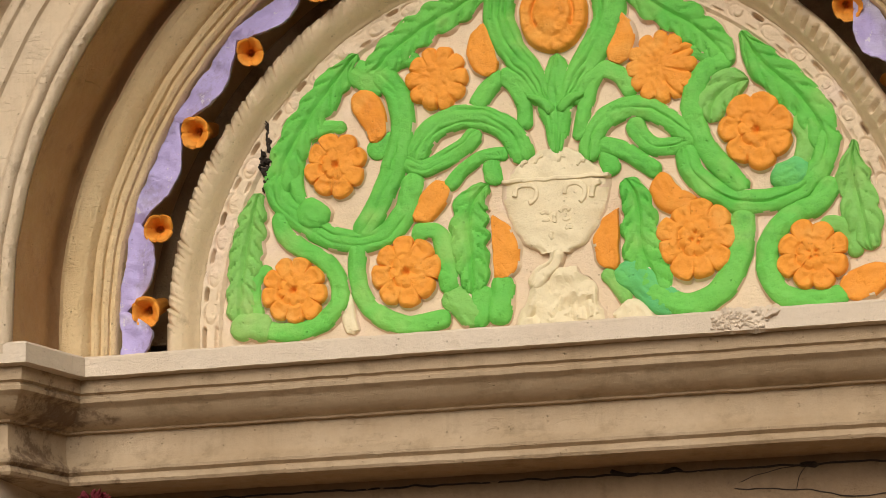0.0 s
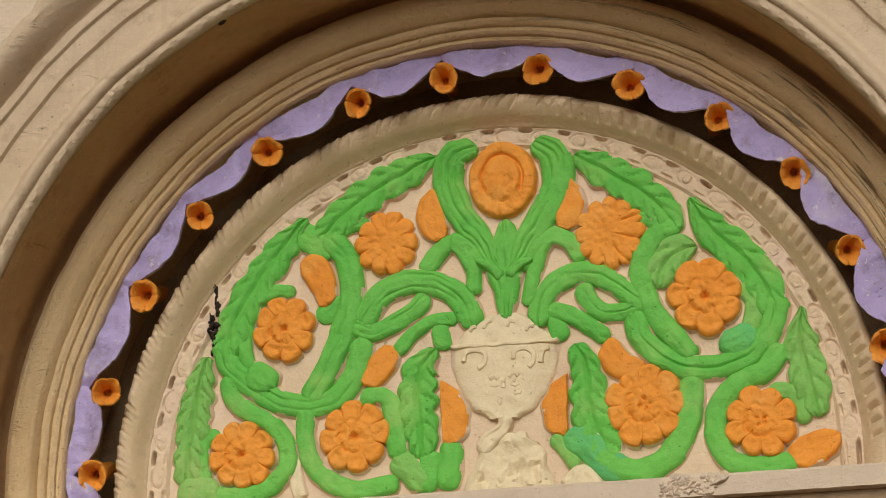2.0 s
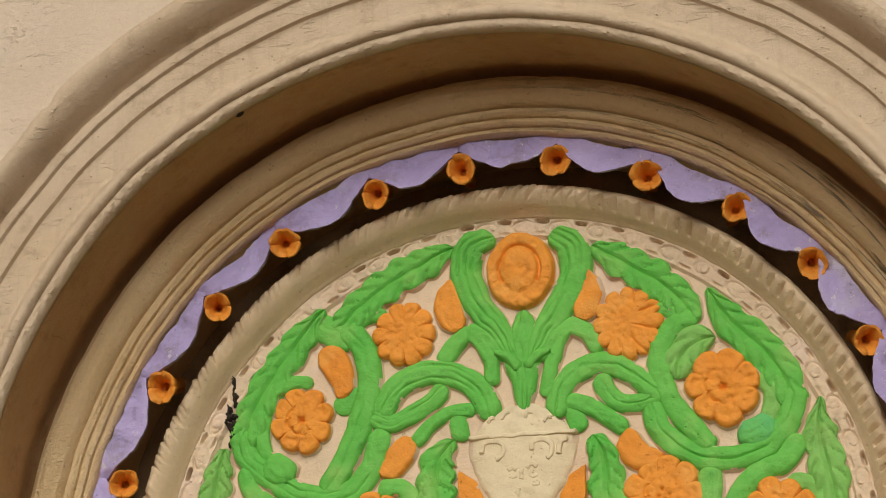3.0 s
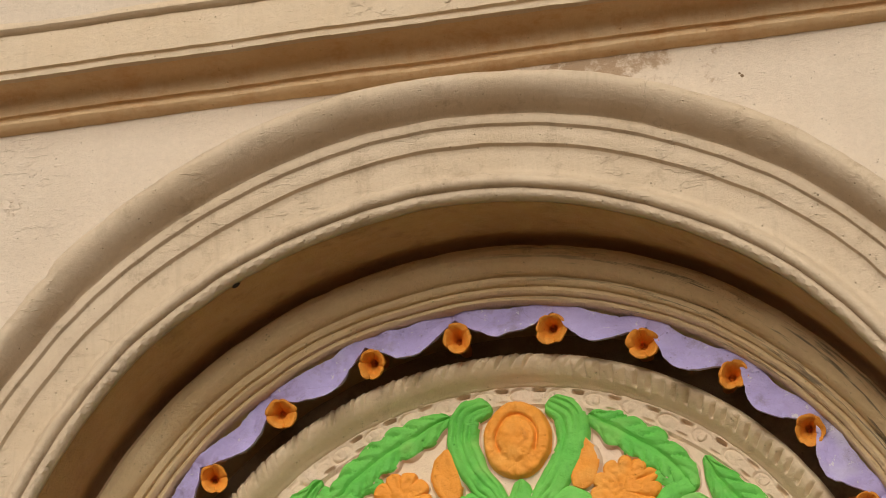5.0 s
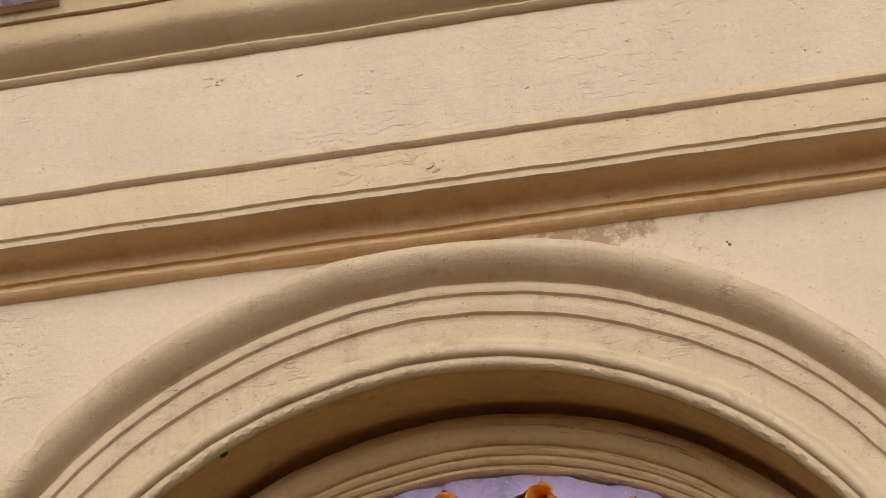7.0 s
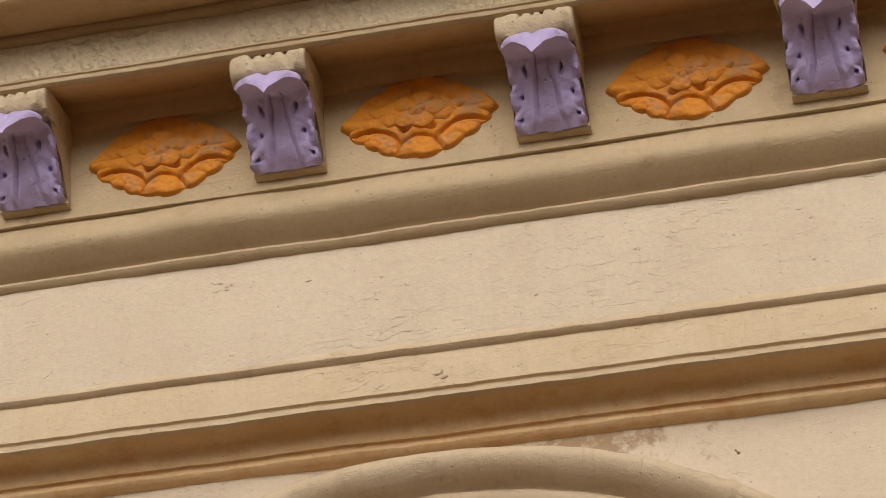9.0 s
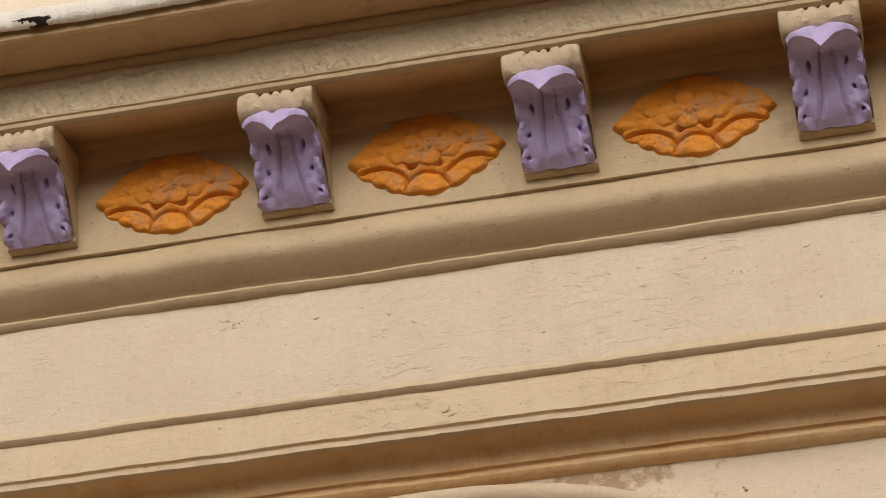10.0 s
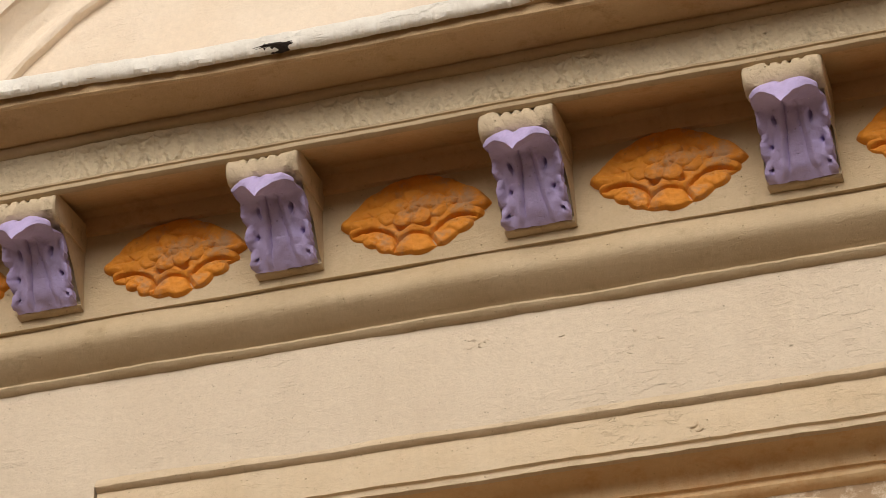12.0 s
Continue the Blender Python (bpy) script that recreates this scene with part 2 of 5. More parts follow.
def part(name, bm, material, parent=None, label=""):
    me = bpy.data.meshes.new(name)
    bmesh.ops.recalc_face_normals(bm, faces=bm.faces)
    bm.to_mesh(me)
    bm.free()
    me.materials.append(material)
    me.polygons.foreach_set("use_smooth", [True] * len(me.polygons))
    me.set_sharp_from_angle(angle=radians(38))
    ob = new(name, me)
    if parent:
        ob.parent = parent
    if label:
        ob["label"] = label
    return ob


def quads(nu, nv, close_u=False, close_v=False, flip=False):
    out = []
    for i in range(nu if close_u else nu - 1):
        for j in range(nv if close_v else nv - 1):
            a, b = i * nv + j, ((i + 1) % nu) * nv + j
            c, d = ((i + 1) % nu) * nv + (j + 1) % nv, i * nv + (j + 1) % nv
            out.append((a, d, c, b) if flip else (a, b, c, d))
    return out


def rough_n(p, scale, amount):
    return noise.noise(Vector(p) * scale) * amount


def dense(profile, step):
    """The profile's points with more set between them, so that wobble can show."""
    out = []
    for (a, b), (c, d) in zip(profile, profile[1:]):
        k = max(1, int(math.hypot(c - a, d - b) / step))
        out += [(a + (c - a) * i / k, b + (d - b) * i / k) for i in range(k)]
    return out + [profile[-1]]


def arch_moulding(name, profile, material, wobble=0.003, n=260, foot=0.10, parent=None, label="", ripple=None, step=0.02):
    """A moulding of profile (radius, depth) turned round the arch's centre, with straight feet."""
    prof = dense(profile, step)
    verts = []
    rows = [(math.pi, foot), (math.pi, foot / 2)] + [(math.pi * (1 - i / n), 0) for i in range(n + 1)] + [(0, foot / 2), (0, foot)]
    for a, down in rows:
        for r, y in prof:
            p = (r * math.cos(a), y, ZC + r * math.sin(a) - down)
            dr = rough_n(p, 3.5, wobble) + rough_n(p, 14, wobble * 0.45)
            dy = rough_n((p[2], p[0], y), 5, wobble * 0.7)
            if ripple and not down:
                e, f = ripple(a, r, y)
                dr, dy = dr + e, dy + f
            verts.append(((r + dr) * math.cos(a), y + dy, ZC + (r + dr) * math.sin(a) - down))
    return made(name, verts, quads(len(rows), len(prof)), material, parent, label)


def straight_moulding(name, profile, x0, x1, material, wobble=0.003, step=0.012, parent=None, label="", ends=True):
    """A moulding of profile (depth, height) drawn along x."""
    prof = dense(profile, 0.02)
    n = max(2, int((x1 - x0) / step))
    verts = []
    for i in range(n + 1):
        x = x0 + (x1 - x0) * i / n
        for y, z in prof:
            verts.append((x, y + rough_n((x, y, z), 4, wobble) , z + rough_n((x + 9, y, z), 1.6, wobble * 0.45) + rough_n((x, y + 5, z), 13, wobble * 0.25) + rough_n((x, y, z), 45, 0.0013)))
    faces = quads(n + 1, len(prof))
    if ends:
        k = len(prof)
        faces += [tuple(range(k)), tuple(reversed(range(n * k, n * k + k)))]
    return made(name, verts, faces, material, parent, label)


def swept(name, path, profile, material, wobble=0.002, label=""):
    """A moulding of profile (inset, height) run round the plan's path with mitred corners."""
    prof = dense(profile, 0.02)
    pts = [Vector(p) for p in path]
    rings = []
    for i, p in enumerate(pts):
        ns = []
        if i:
            d = (p - pts[i - 1]).normalized()
            ns.append(Vector((-d.y, d.x)))
        if i < len(pts) - 1:
            d = (pts[i + 1] - p).normalized()
            ns.append(Vector((-d.y, d.x)))
        m = sum(ns, Vector((0, 0)))
        m = m / m.dot(ns[0])
        rings.append((p, m))
    stations = []
    for (p, m), (q, k) in zip(rings, rings[1:]):
        n = max(1, int((q - p).length / 0.012))
        stations += [(p.lerp(q, i / n), m.lerp(k, i / n), i) for i in range(n)]
    stations.append((*rings[-1], 0))
    verts = []
    for p, m, _ in stations:
        for d, z in prof:
            w = p + m * d
            v = (w.x, w.y, z)
            verts.append((w.x, w.y + rough_n(v, 4, wobble), z + rough_n((w.x + 7, w.y, z), 2, wobble * 0.5) + rough_n(v, 15, wobble * 0.3) + rough_n(v, 45, 0.0012)))
    return made(name, verts, quads(len(stations), len(prof)), material, None, label)


def box(name, a, b, material, parent=None, label="", bevel=0.004):
    bm = bmesh.new()
    bmesh.ops.create_cube(bm, size=1)
    for v in bm.verts:
        v.co = Vector([(p + q) / 2 + c * (q - p) for p, q, c in zip(a, b, v.co)])
    if bevel:
        bmesh.ops.bevel(bm, geom=bm.edges[:], offset=bevel, segments=2, affect="EDGES", profile=0.5)
    return part(name, bm, material, parent, label)


def thing(name, label, category, group="", at=(0, 0, 0)):
    ob = new(name)
    ob.location = at
    return tagged(ob, label, category, group)


# ---- relief on the tympanum ----
FIELD_Y = 0.412


def spline(pts, step=0.006):
    """Points along a smooth curve through pts."""
    p = [Vector(q) for q in pts]
    p = [p[0] * 2 - p[1], *p, p[-1] * 2 - p[-2]]
    out = []
    for a, b, c, d in zip(p, p[1:], p[2:], p[3:]):
        n = max(2, int((c - b).length / step))
        for i in range(n):
            t = i / n
            out.append(0.5 * ((2 * b) + (c - a) * t + (2 * a - 5 * b + 4 * c - d) * t * t + (3 * b - a - 3 * c + d) * t ** 3))
    return out + [p[-2]]


CROSS = [-1.0, -0.97, -0.9] + [-0.8 + 0.08 * i for i in range(21)] + [0.9, 0.97, 1.0]


def strap(name, pts, width, high, material, parent, grooves=0, lobes=0, round_ends=True, base=FIELD_Y, label="", lump=1.0, swell=None, steep=5.0, flank=None, sides=(1.0, 1.0), skirt=0.008):
    """A raised band, stem, leaf or bud along pts: half-round, ribbed, with lobed edges where it is a leaf."""
    line = spline(pts)
    n = len(line)
    length = [0.0]
    for a, b in zip(line, line[1:]):
        length.append(length[-1] + (b - a).length)
    total = length[-1]
    verts = []
    for i, c in enumerate(line):
        t = length[i] / total
        d = (line[min(i + 1, n - 1)] - line[max(i - 1, 0)]).normalized()
        side = Vector((-d.y, d.x))
        w = width / 2
        if swell:
            k = t * (len(swell) - 1)
            j = min(int(k), len(swell) - 2)
            u = k - j
            u = u * u * (3 - 2 * u)
            w *= swell[j] * (1 - u) + swell[j + 1] * u
        cap = 1.0
        if round_ends:
            e = min(length[i], total - length[i]) / max(w, 1e-4)
            if e < 0.9:
                cap = math.sqrt(max(0.0, 1 - (1 - e / 0.9) ** 2)) * 0.94 + 0.06
        w *= cap
        for s in CROSS:
            ws = w * sides[s > 0]
            if lobes:
                saw = (t * lobes + (0.35 if s > 0 else 0.0)) % 1.0
                ws *= 1.0 - (0.18 + 0.08 * math.sin(t * 31 + s)) * abs(s) ** 2 * (1 - math.sin(math.pi * min(1.0, saw * 1.15)) ** 0.8)
            q = c + side * (s * ws + (math.copysign(skirt, s) if abs(s) >= 0.999 else 0.0))
            h = high * (0.86 * max(0.0, 1 - abs(s) ** steep) ** 0.5 + 0.14)
            if abs(s) >= 0.999:
                h = -0.012
            elif abs(s) > 0.9:
                h *= 0.75
            if grooves and abs(s) < 0.9:
                for g in range(grooves):
                    sg = -0.9 + 1.8 * (g + 1) / (grooves + 1) + 0.06 * math.sin(t * 9 + g)
                    h -= high * 0.28 * max(0.0, 0.42 + 1.3 * noise.noise(Vector((c.x * 9, c.y * 9, g * 3.0)))) * math.exp(-((s - sg) / 0.10) ** 2)
            if lobes and abs(s) < 0.95:
                h -= high * 0.40 * math.exp(-(s / 0.12) ** 2)
                ph = (t * lobes * 1.3 - abs(s) * 1.2 + (0.4 if s > 0 else 0)) % 1.0
                h -= high * 0.36 * min(1.0, abs(s) * 2) * math.exp(-((ph - 0.5) / 0.13) ** 2)
            h *= 0.35 + 0.65 * cap
            h += (rough_n((q.x, q.y, 3), 30, 0.0040) + rough_n((q.x, q.y, 7), 95, 0.0026)) * lump * (1 if abs(s) < 0.95 else 0)
            q += Vector((rough_n((q.x, 1, q.y), 30, 0.0035), rough_n((q.x, 5, q.y), 30, 0.0035))) * lump
            verts.append((q.x, base - h, q.y))
    k = len(CROSS)
    faces = quads(n, k) + [tuple(range(k)), tuple(reversed(range((n - 1) * k, n * k)))]
    bare = [i * (k - 1) + j for i in range(n - 1) for j in (0, k - 2)] + [len(faces) - 1, len(faces) - 2]
    if flank is None:                         # paint worn off the edges here and there
        for i in range(n - 1):
            p = line[i]
            for j in (1, k - 3):
                if noise.noise(Vector((p.x * 22, p.y * 22, j * 2.0))) > 0.02:
                    bare.append(i * (k - 1) + j)
                    if noise.noise(Vector((p.x * 45, p.y * 45, j * 3.0))) > 0.28:
                        bare.append(i * (k - 1) + (2 if j == 1 else k - 4))
    return made(name, verts, faces, material, parent, label, flank=flank or FIELD, flank_faces=bare)


def disc(name, centre, rx, rz, material, parent, shape, turn=0.0, base=FIELD_Y, label="", rings=26, spokes=144, outline=None, flank=FIELD):
    """A round relief: shape(radius 0..1, angle) gives its height."""
    verts = []
    ct, st = math.cos(turn), math.sin(turn)
    for i in range(rings + 2):
        u = min(1.0, i / rings)
        for j in range(spokes):
            a = 2 * math.pi * j / spokes
            o = outline(a) if outline else 1.0
            px, pz = (u * o * rx + (0.008 if i > rings else 0.0)) * math.cos(a), (u * o * rz + (0.008 if i > rings else 0.0)) * math.sin(a)
            q = Vector((centre[0] + px * ct - pz * st, centre[1] + px * st + pz * ct))
            h = -0.012 if i > rings else shape(u, a)
            if i <= rings:
                h += rough_n((q.x, q.y, 3), 38, 0.0032) + rough_n((q.x, q.y, 9), 95, 0.0026)
            q += Vector((rough_n((q.x, 2, q.y), 26, 0.004), rough_n((q.x, 6, q.y), 26, 0.004))) * u
            verts.append((q.x, base - h, q.y))
    return made(name, verts, quads(rings + 2, spokes, close_v=True, flip=True), material, parent, label, flank=flank, flank_faces=range(rings * spokes, (rings + 1) * spokes))


def rosette(centre, r, petals, parent, turn=0.0, hole=True, material=None, high=0.022, rim=0.17, stretch=1.05):
    def outline(a):
        k = math.floor(((a / (2 * math.pi)) * petals + 0.5) % petals)
        return (1.07 + 0.12 * noise.noise(Vector((k * 1.7 + centre[0] * 50, 2, 0)))) * (1 - rim * (1 - abs(math.cos(petals * a / 2)) ** 0.45))

    def shape(u, a):
        k = math.floor(((a / (2 * math.pi)) * petals + 0.5) % petals)
        c = abs(math.cos(petals * a / 2))
        edge = max(0.0, 1 - max(0.0, (u - 0.86) / 0.14) ** 2) ** 0.5
        h = high * (0.45 + 0.55 * edge)
        deep = 0.7 + 0.9 * noise.noise(Vector((k * 2.3 + centre[0] * 30, 5, 0)))
        far = max(0.0, min(1.0, (u - 0.62) / 0.25))
        h -= 0.0054 * deep * far * math.exp(-(c / 0.18) ** 2)
        h -= 0.0022 * max(0.0, deep) * math.exp(-((u - 0.66) / 0.10) ** 2 - ((c - 0.9) / 0.3) ** 2) * max(0.0, math.sin(a * 1.5 + centre[0] * 40))
        h -= 0.0028 * c * c * math.exp(-((u - 0.74) / 0.12) ** 2)
        h -= 0.0052 * math.exp(-((u - 0.45) / 0.045) ** 2) * (0.50 + 0.50 * math.sin(a + 4.2 + turn))
        h += 0.0020 * math.exp(-((u - 0.28) / 0.08) ** 2) * (0.6 + 0.4 * math.sin(4 * a + turn))
        if hole:
            h -= 0.016 * math.exp(-(u / 0.085) ** 2)
        else:
            for q in range(4):
                h -= 0.007 * math.exp(-((u * math.cos(a) - 0.13 * math.cos(q * 1.7 + turn)) / 0.05) ** 2 - ((u * math.sin(a) - 0.13 * math.sin(q * 1.7 + turn)) / 0.05) ** 2)
        return h
    return disc("rosette", centre, r, r * stretch, material or ORANGE, parent, shape, turn, outline=outline)


# ================= ground =================
bm = bmesh.new()
bmesh.ops.create_grid(bm, x_segments=40, y_segments=40, size=400)
ground = tagged(part("ground", bm, PAVING), "brownish paving of the street before the house", "ground", kind="structure")

# ================= large structure: wall, arch, ledge, cornice =================
def spandrel():
    """The wall above the springing with the arched opening cut through it."""
    n, verts, faces = 120, [], []
    x0, x1, z0, z1 = -3.6, 3.6, 2.60, 4.16
    inner = [(-1.234, z0)] + [(1.234 * math.cos(math.pi * (1 - i / n)), ZC + 1.234 * math.sin(math.pi * (1 - i / n))) for i in range(n + 1)] + [(1.234, z0)]
    layers = 14
    cols = []
    for x, z in inner:
        if z <= z0:
            ox, oz = (x0 if x < 0 else x1), z0
        else:
            dx, dz = x, z - ZC
            k = min([abs((x1 if dx > 0 else x0) / dx) if abs(dx) > 1e-6 else 1e9, (z1 - ZC) / dz if dz > 1e-6 else 1e9])
            ox, oz = dx * k, ZC + dz * k
        cols.append([(x + (ox - x) * (j / layers) ** 1.3, z + (oz - z) * (j / layers) ** 1.3) for j in range(layers + 1)])
    for col in cols:
        verts.append((col[0][0], 0.62, col[0][1]))
        for x, z in col:
            verts.append((x, rough_n((x, 0, z), 2.2, 0.004) + rough_n((x, 3, z), 9, 0.0015), z))
    faces = quads(len(cols), layers + 2, flip=False)
    return made("wall_north", verts, faces, SPANDREL)


wall = tagged(spandrel(), "cream painted plaster wall with fine cracks and flaking", "wall", kind="structure")
wall_back = tagged(box("wall_back", (-3.6, 0.62, 0), (3.6, 0.9, 9), CREAM, bevel=0), "plain plaster wall closing the house behind", "wall", kind="structure")

ARCHIVOLT = [(1.242, 0.03), (1.247, -0.026), (1.246, -0.039), (1.242, -0.049), (1.235, -0.055), (1.226, -0.0575), (1.215, -0.0545), (1.203, -0.046), (1.193, -0.034), (1.184, -0.018), (1.178, -0.004), (1.175, 0.004), (1.172, 0.007),
             (1.168, 0.003), (1.160, 0.001), (1.151, 0.004), (1.147, 0.012), (1.143, 0.013), (1.126, 0.013), (1.112, 0.016), (1.108, 0.025),
             (1.100, 0.028), (1.058, 0.030), (1.050, 0.026), (1.044, 0.018), (1.038, 0.010), (1.032, 0.006), (1.026, 0.006), (1.021, 0.009), (1.0175, 0.015), (1.016, 0.022),
             (1.0135, 0.021), (1.008, 0.020), (1.002, 0.022), (0.998, 0.027), (0.9955, 0.034), (0.9945, 0.040), (0.996, 0.045)]
ARCH_SOFFIT = [(0.9945, 0.043), (0.995, 0.07), (0.996, 0.10), (0.999, 0.15), (1.003, 0.20), (1.006, 0.235), (1.008, 0.262), (1.006, 0.290), (0.998, 0.302), (0.986, 0.306)]


def archivolt_ripple(a, r, y):
    # knife marks along the inner bead
    if 0.9945 < r < 1.0145 and y < 0.040:
        w = noise.noise(Vector((a * 70 + 220 * r, r * 90, y * 60))) + 0.7 * noise.noise(Vector((a * 150 + 300 * r, 3, 0)))
        k = 0.25 + 0.75 * min(1.0, abs(a - 1.45) / 0.5)
        return 0.0008 * w * k, 0.0024 * w * k
    if r > 1.17:
        d = math.degrees(a)
        e = -0.012 * max(0.0, min(1.0, (d - 131) / 6)) - 0.010 * max(0.0, min(1.0, (62 - d) / 30))
        e -= 0.007 * max(0.0, min(1.0, (d - 142.3) / 0.8)) * max(0.0, min(1.0, (160 - d) / 12))
        rag = 0.0
        if r > 1.215:
            rag = 0.0022 * noise.noise(Vector((a * 24, r * 12, 2))) + 0.0010 * noise.noise(Vector((a * 80, r * 30, 5)))
        nick = -0.006 * math.exp(-((d - 132.6) / 0.7) ** 2) if r > 1.22 else 0.0
        return e * min(1.0, (r - 1.17) / 0.05) + rag + nick, 0.0
    return 0.0, 0.0


archivolt = tagged(arch_moulding("trim_archivolt", ARCHIVOLT, WEATHERED, wobble=0.005, n=1000, ripple=archivolt_ripple, step=0.005),
                   "cream plaster arch moulding with a heavy rounded outer roll", "arch moulding", kind="structure")
tagged(arch_moulding("trim_arch_soffit", ARCH_SOFFIT, SOFFIT, wobble=0.005, n=300), "plaster underside of the arch, painted shade-brown with dirt stains", "arch soffit", kind="structure")
INNER_RING = [(0.985, 0.42), (0.987, 0.30), (0.987, 0.262), (0.984, 0.249), (0.974, 0.242), (0.958, 0.240), (0.944, 0.244), (0.933, 0.253), (0.927, 0.264), (0.924, 0.275), (0.921, 0.268),
              (0.914, 0.267), (0.907, 0.272), (0.905, 0.281), (0.902, 0.277), (0.896, 0.276), (0.890, 0.282), (0.889, 0.292), (0.885, 0.290),
              (0.880, 0.292), (0.876, 0.300), (0.874, 0.330), (0.874, 0.50)]


def ring_ripple(a, r, y):
    # worn ridges that run along the ring and chips on its outer roll
    w = 0.0026 * noise.noise(Vector((a * 5, r * 130, 1))) + 0.0016 * noise.noise(Vector((a * 22, r * 90, 4)))
    chip = max(0.0, noise.noise(Vector((a * 16, r * 25, 8))) - 0.22) * 0.012 if r > 0.962 else 0.0
    return (0.0, w + chip) if y < 0.31 else (0.0, 0.0)


tagged(arch_moulding("trim_inner_ring", INNER_RING, RING, wobble=0.004, n=900, ripple=ring_ripple, step=0.004),
                    "tan ribbed inner arch moulding with black mould stains", "arch moulding", kind="structure")


def disc_back():
    n, verts = 90, []
    for i in range(n + 1):
        a = math.pi * (1 - i / n)
        for r in (1.05, 0.60, 0.3, 0.0):
            verts.append((r * math.cos(a), 0.49, ZC + r * math.sin(a)))
    return verts, quads(n + 1, 4)


v_, f_ = disc_back()
tagged(made("wall_recess", v_, f_, RECESS), "plaster back of the groove behind the trumpet flowers, darkened for shade", "wall", kind="structure")

# ledge that runs under the arch and breaks forward over the side piers
LEDGE_TOP = [(0.30, 2.778), (0.005, 2.775), (0.0, 2.770), (0.0, 2.733), (0.026, 2.731)]
LEDGE = [(0.20, 2.737), (0.020, 2.735), (0.024, 2.731), (0.025, 2.705), (0.033, 2.701), (0.033, 2.697), (0.028, 2.694), (0.029, 2.686), (0.034, 2.682), (0.042, 2.679),
         (0.047, 2.672), (0.056, 2.660), (0.070, 2.649), (0.086, 2.642), (0.092, 2.640), (0.094, 2.636), (0.106, 2.635), (0.107, 2.612), (0.106, 2.590), (0.103, 2.580), (0.096, 2.572), (0.089, 2.567),
         (0.085, 2.561), (0.086, 2.555), (0.092, 2.551), (0.095, 2.549), (0.091, 2.546), (0.086, 2.541), (0.085, 2.535), (0.089, 2.529), (0.215, 2.524), (0.24, 2.50)]
PLAN = [(-1.62, 0.25), (-1.62, -0.07), (-1.13, -0.07), (-1.10, 0.02), (-0.957, 0.02), (-0.905, 0.20), (0.905, 0.20), (0.957, 0.02), (1.10, 0.02), (1.13, -0.07), (1.62, -0.07), (1.62, 0.25)]
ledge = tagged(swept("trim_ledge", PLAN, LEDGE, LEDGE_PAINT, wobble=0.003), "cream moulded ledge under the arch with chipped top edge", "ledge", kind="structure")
ledge_top = tagged(swept("trim_ledge_top", PLAN, LEDGE_TOP, CREAM, wobble=0.003), "pale cream top board of the ledge with crumbs of plaster", "ledge", kind="structure")
tagged(box("wall_pier_west", (-1.55, 0.135, 0), (-1.06, 0.60, 2.53), CREAM), "cream pier below the ledge", "wall", kind="structure")
tagged(box("wall_pier_east", (1.06, 0.135, 0), (1.55, 0.60, 2.53), CREAM), "cream pier below the ledge", "wall", kind="structure")
tagged(box("wall_west", (-3.6, 0.0, 0), (-1.55, 0.60, 2.62), CREAM, bevel=0), "cream plaster wall beside the arch", "wall", kind="structure")
tagged(box("wall_east", (1.55, 0.0, 0), (3.6, 0.60, 2.62), CREAM, bevel=0), "cream plaster wall beside the arch", "wall", kind="structure")
lintel = tagged(box("wall_lintel", (-0.99, 0.415, 2.10), (0.99, 0.60, 2.545), LINTEL), "cracked plaster lintel under the ledge, painted in its brown shade", "lintel", kind="structure")

# architrave over the arch
CYMA = [(0.10, 4.106), (0.0, 4.109), (-0.012, 4.112), (-0.022, 4.116), (-0.027, 4.122), (-0.027, 4.128), (-0.022, 4.133), (-0.018, 4.136), (-0.020, 4.139), (-0.029, 4.140), (-0.031, 4.152),
        (-0.035, 4.162), (-0.044, 4.1695), (-0.060, 4.175), (-0.085, 4.1775), (-0.110, 4.179), (-0.110, 4.20), (0.10, 4.20)]
FASCIA = [(-0.106, 4.177), (-0.120, 4.179), (-0.121, 4.187), (-0.112, 4.189), (-0.112, 4.197), (-0.121, 4.199), (-0.119, 4.240), (-0.117, 4.272), (-0.1155, 4.281),
          (-0.121, 4.283), (-0.127, 4.286), (-0.131, 4.290), (-0.131, 4.296), (-0.127, 4.304), (-0.120, 4.317), (-0.10, 4.316)]
tagged(straight_moulding("trim_cyma", CYMA, -1.285, 3.6, RUSTY, wobble=0.006), "rust-stained hollow underside of the architrave", "moulding", kind="structure")
architrave = tagged(straight_moulding("trim_architrave", FASCIA, -1.285, 3.6, TRIM, wobble=0.006, ends=False),
                    "cream plaster architrave face with a rolled lip", "moulding", kind="structure")


def plain_wall(name, x0, x1, z0, z1, y, material, step=0.04, amount=0.003):
    nx, nz = int((x1 - x0) / step), max(2, int((z1 - z0) / step))
    verts = []
    for i in range(nx + 1):
        for j in range(nz + 1):
            x, z = x0 + (x1 - x0) * i / nx, z0 + (z1 - z0) * j / nz
            verts.append((x, y + rough_n((x, 1, z), 2.5, amount) + rough_n((x, 4, z), 11, amount * 0.4), z))
    m = len(verts)
    verts += [(x, y + 0.4, z) for x, _, z in verts]
    k = nz + 1
    faces = quads(nx + 1, k) + [tuple(m + i for i in f) for f in quads(nx + 1, k, flip=True)]
    rim = [i * k for i in range(nx + 1)] + [nx * k + j for j in range(1, k)] + [i * k + nz for i in range(nx - 1, -1, -1)] + [j for j in range(nz - 1, 0, -1)]
    faces += [(a, m + a, m + b, b) for a, b in zip(rim, rim[1:] + rim[:1])]
    return made(name, verts, faces, material)


